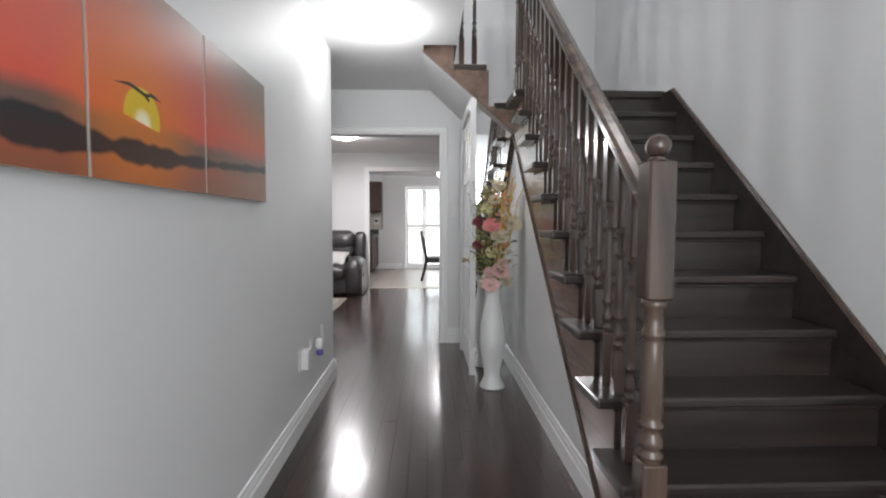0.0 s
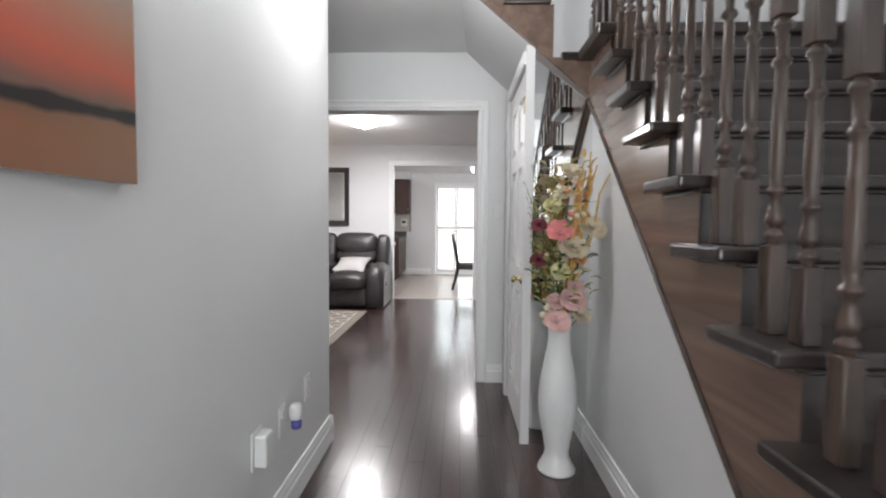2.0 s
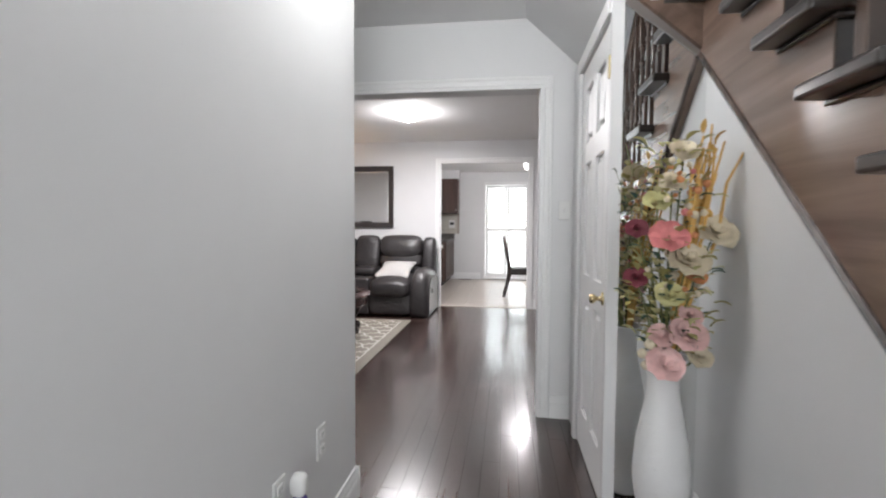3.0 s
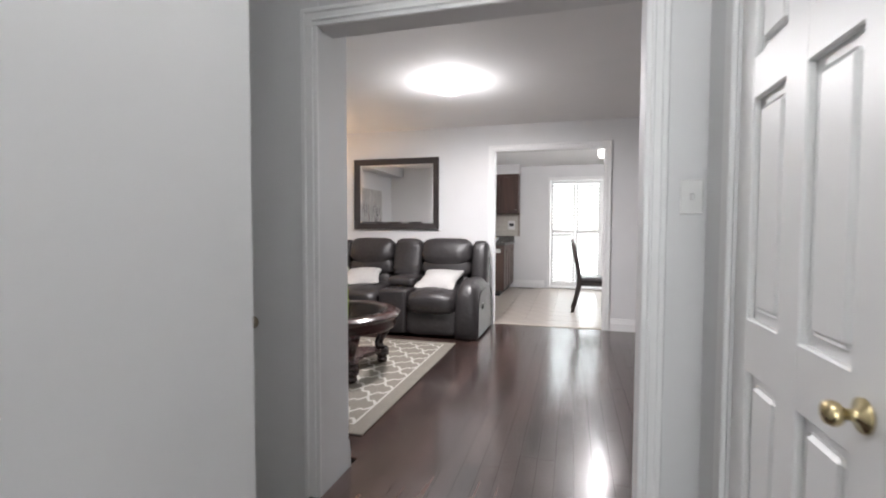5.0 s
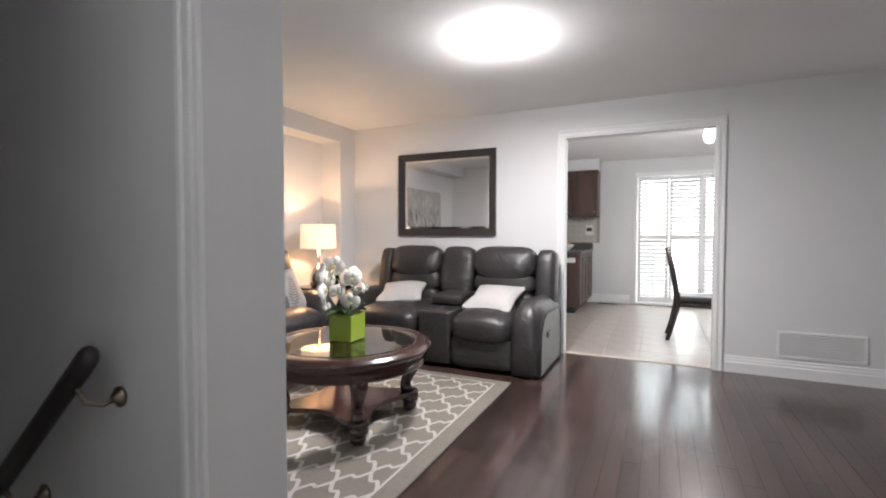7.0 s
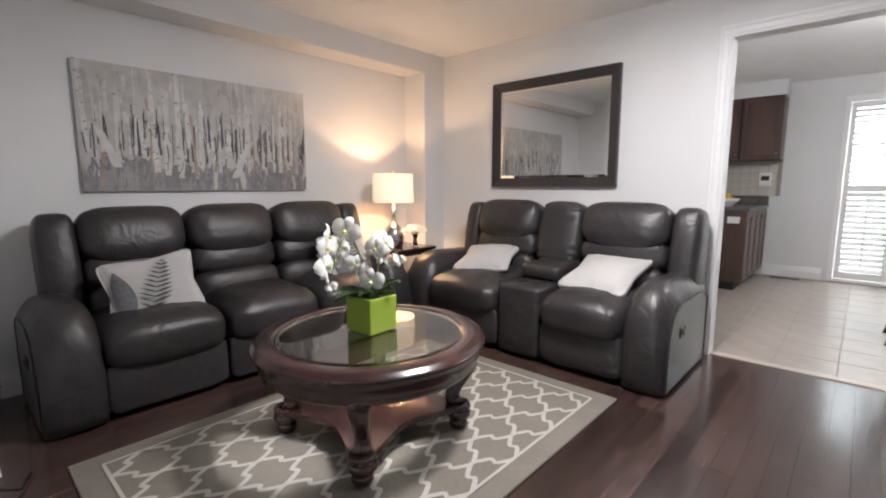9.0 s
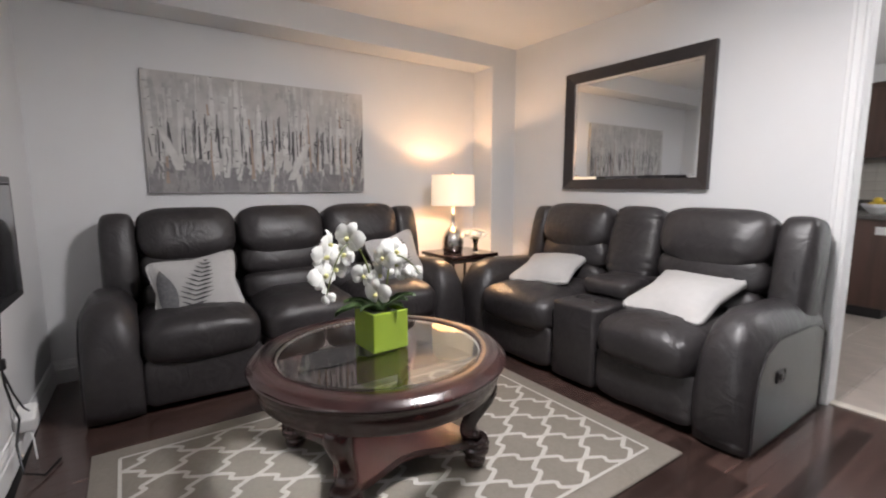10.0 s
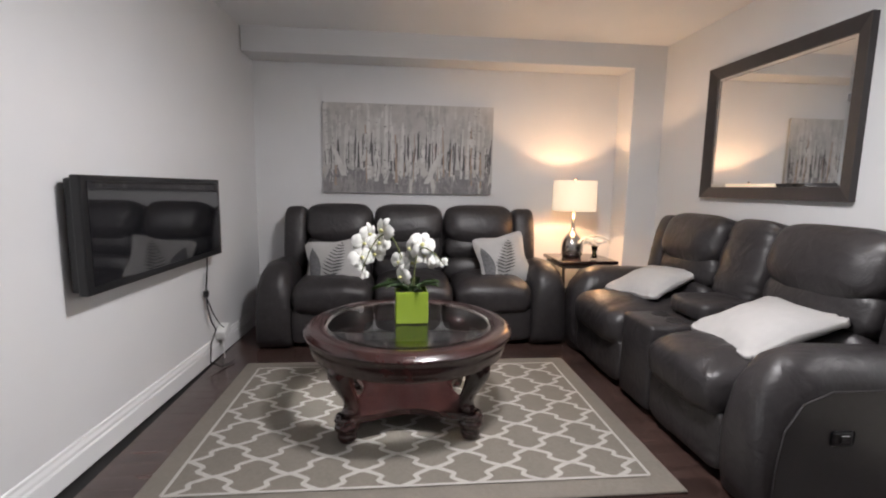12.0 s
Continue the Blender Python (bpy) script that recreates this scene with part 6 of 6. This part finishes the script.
# patio door with plantation shutters
wd = tagged(new("window_patio"), "white patio door with louvred shutters, bright outside", "patio door", kind="structure")
fy = KBACK
for n, q in (("jamb", (DX0, 0, DX0 + 0.05, DT)), ("jamb", (DX1 - 0.05, 0, DX1, DT)), ("head", (DX0 + 0.05, DT - 0.07, DX1 - 0.05, DT)), ("sill", (DX0 + 0.05, 0.0, DX1 - 0.05, 0.04))):
    part(n, box(bmesh.new(), q[0], fy - 0.02, q[1], q[2], fy + 0.12, q[3], 0.003), TRIM, wd)
part("pane", boxes((DX0 + 0.05, fy + 0.10, 0.04, DX1 - 0.05, fy + 0.104, DT - 0.07)), GLASS, wd).visible_shadow = False
part("mullion", boxes(((DX0 + DX1) / 2 - 0.03, fy + 0.085, 0.04, (DX0 + DX1) / 2 + 0.03, fy + 0.119, DT - 0.07)), TRIM, wd)
PW = (DX1 - DX0 - 0.11) / 4
louv = mesh_of(box(bmesh.new(), -PW / 2 + 0.05, -0.031, -0.0045, PW / 2 - 0.05, 0.031, 0.0045, 0.003), TRIM, "louvre")
for k in range(4):
    x0 = DX0 + 0.055 + PW * k
    sh = part("shutter_frame", boxes((x0 + 0.002, fy - 0.015, 0.045, x0 + 0.05, fy + 0.012, DT - 0.075), (x0 + PW - 0.05, fy - 0.015, 0.045, x0 + PW - 0.002, fy + 0.012, DT - 0.075), (x0 + 0.05, fy - 0.014, 0.045, x0 + PW - 0.05, fy + 0.011, 0.13), (x0 + 0.05, fy - 0.014, 1.09, x0 + PW - 0.05, fy + 0.011, 1.17), (x0 + 0.05, fy - 0.014, DT - 0.14, x0 + PW - 0.05, fy + 0.011, DT - 0.075)), TRIM, wd)
    for z0, z1, tilt in ((0.13, 1.09, 64 if k % 2 == 0 else 40), (1.17, DT - 0.14, 46 if k % 2 == 0 else 58)):
        n = int((z1 - z0) / 0.062)
        for j in range(n):
            again("louvre", louv, pose(x0 + PW / 2, fy - 0.001, z0 + (z1 - z0) * (j + 0.5) / n, tilt), sh)
    part("tilt_rod", boxes((x0 + PW / 2 - 0.005, fy - 0.045, 0.2, x0 + PW / 2 + 0.005, fy - 0.036, 1.04)), TRIM, sh)
fv = thing("floor_vent", pose(-0.98, 11.93, 0.0), "dark floor register by the wall", "vent")
part("grille", box(bmesh.new(), -0.15, -0.05, 0, 0.15, 0.05, 0.006, 0.002), FRAME_DARK, fv)

# dining chair, side on
ch = thing("dining_chair", pose(-0.02, 9.60, 0), "dark wooden dining chair with a padded dark seat", "chair")
DARKWOOD = wood("chair_wood", (0.012, 0.008, 0.007), (0.035, 0.02, 0.015), 0.3, 0.2, "Z", 12)


def chair_post(dy):
    bm = bmesh.new()
    pts = [(-0.075, 0.0), (-0.03, 0.16), (0.015, 0.36), (0.02, 0.48), (-0.01, 0.66), (-0.045, 0.84), (-0.085, 1.02)]
    rows = []
    for i, (x, z) in enumerate(pts):
        w = 0.030 if 1 < i < 6 else 0.022
        rows.append([bm.verts.new((x + a * w, dy + b * 0.017, z)) for a, b in ((-1, -1), (1, -1), (1, 1), (-1, 1))])
    for a, b in zip(rows, rows[1:]):
        for k in range(4):
            bm.faces.new((a[k], a[(k + 1) % 4], b[(k + 1) % 4], b[k]))
    bm.faces.new(rows[0])
    bm.faces.new(rows[-1])
    return bm


for dy in (-0.20, 0.20):
    part("back_post", chair_post(dy), DARKWOOD, ch, "", True)
    part("front_leg", box(bmesh.new(), 0.385, dy - 0.018, 0.0, 0.425, dy + 0.018, 0.42, 0.004), DARKWOOD, ch)
part("seat_frame", box(bmesh.new(), 0.0, -0.205, 0.38, 0.43, 0.205, 0.43, 0.006), DARKWOOD, ch)
part("seat_pad", soft(bmesh.new(), 0.22, 0, 0.46, 0.45, 0.43, 0.075, 0.3, 12, 24), LEATHER, ch, "padded dark seat", True)
for x, z, h in ((-0.07, 0.97, 0.08), (-0.03, 0.80, 0.05), (-0.012, 0.68, 0.04)):
    part("back_rail", box(bmesh.new(), x - 0.012, -0.19, z - h / 2, x + 0.012, 0.19, z + h / 2, 0.004), DARKWOOD, ch)
pl = thing("pendant_lamp", pose(0.26, 9.15, 0), "white globe pendant lamp in the kitchen", "pendant lamp")
part("globe", soft(bmesh.new(), 0, 0, 2.19, 0.11, 0.11, 0.17, 0.9, 14, 20), glow("lit_globe", (1, 0.97, 0.92), 3), pl, "", True).visible_shadow = False
part("stem", tube(bmesh.new(), [(0, 0, 2.27), (0, 0, H)], 0.008, 8), CHROME, pl)

# ---- floor pieces, last ----
def plank_meshes(lengths, w):
    out = []
    for ln in lengths:
        out.append((ln, mesh_of(box(bmesh.new(), -w / 2 + 0.0003, 0.0003, -0.012, w / 2 - 0.0003, ln - 0.0003, 0.0, 0.0006), FLOOR, "plank")))
    return out


PWID = 0.0885
rnd = random.Random(7)
floor_ob = bpy.data.objects["floor"]
planks = plank_meshes((0.45, 0.6, 0.75, 0.9, 1.05, 1.2), PWID)
areas = []
count = 0
rest = []
x = LX0
spans = []
while x < LX1 - 0.01:
    xc = x + PWID / 2
    if xc < HL - 0.10:
        lo = TVY if xc < OPL else HEND
    elif xc < SX1:
        lo = -1.7
    else:
        lo = 4.57
    spans.append((xc, lo))
    x += PWID
for xc, lo in spans:
    y = lo
    while y < FARY + 0.05:
        ln, me = rnd.choice(planks)
        if y + ln > FARY + 0.06:
            ln = FARY + 0.06 - y
            me = None
        # single planks along the stretch that is walked and the open living room floor
        near = (-0.72 < xc < 0.72 and y > 0.8) or (-1.4 < xc < 1.0 and y > 4.5)
        if near and me and count < 300:
            again("plank", me, pose(xc, y, 0, rnd.uniform(-0.04, 0.04), rnd.uniform(-0.7, 0.7), 0), floor_ob)
            count += 1
        else:
            rest.append((xc, y, ln))
        y += ln
vs, fs = [], []
for xc, y, ln in rest:
    a, b, c, d, e = xc - PWID / 2, xc + PWID / 2, y, y + ln, 0.0006
    i = len(vs)
    vs += [(a + 0.0003, c + 0.0003, -e), (b - 0.0003, c + 0.0003, -e), (b - 0.0003, d - 0.0003, -e), (a + 0.0003, d - 0.0003, -e), (a + 0.0009, c + 0.0009, 0), (b - 0.0009, c + 0.0009, 0), (b - 0.0009, d - 0.0009, 0), (a + 0.0009, d - 0.0009, 0)]
    fs += [(i + 4, i + 5, i + 6, i + 7)] + [(i + k, i + (k + 1) % 4, i + 4 + (k + 1) % 4, i + 4 + k) for k in range(4)]
me = bpy.data.meshes.new("planks")
me.from_pydata(vs, [], fs)
me.materials.append(FLOOR)
o = new("planks", me)
o.parent = floor_ob
tagged(o, kind="stuff")
# kitchen tiles
kf = bpy.data.objects["floor_kitchen"]
TS = 0.33
tm = mesh_of(box(bmesh.new(), 0.002, 0.002, -0.010, TS - 0.002, TS - 0.002, 0.0, 0.0015), TILE, "tile")
nx, ny = int(4.6 / TS) + 1, int((KBACK - FARY) / TS) + 1
for i in range(nx):
    for j in range(ny):
        x_, y_ = -2.0 + TS * i, FARY + 0.09 + TS * j
        if x_ + TS < 2.75 and y_ + TS < KBACK + 0.2:
            again("tile", tm, pose(x_, y_, 0), kf)
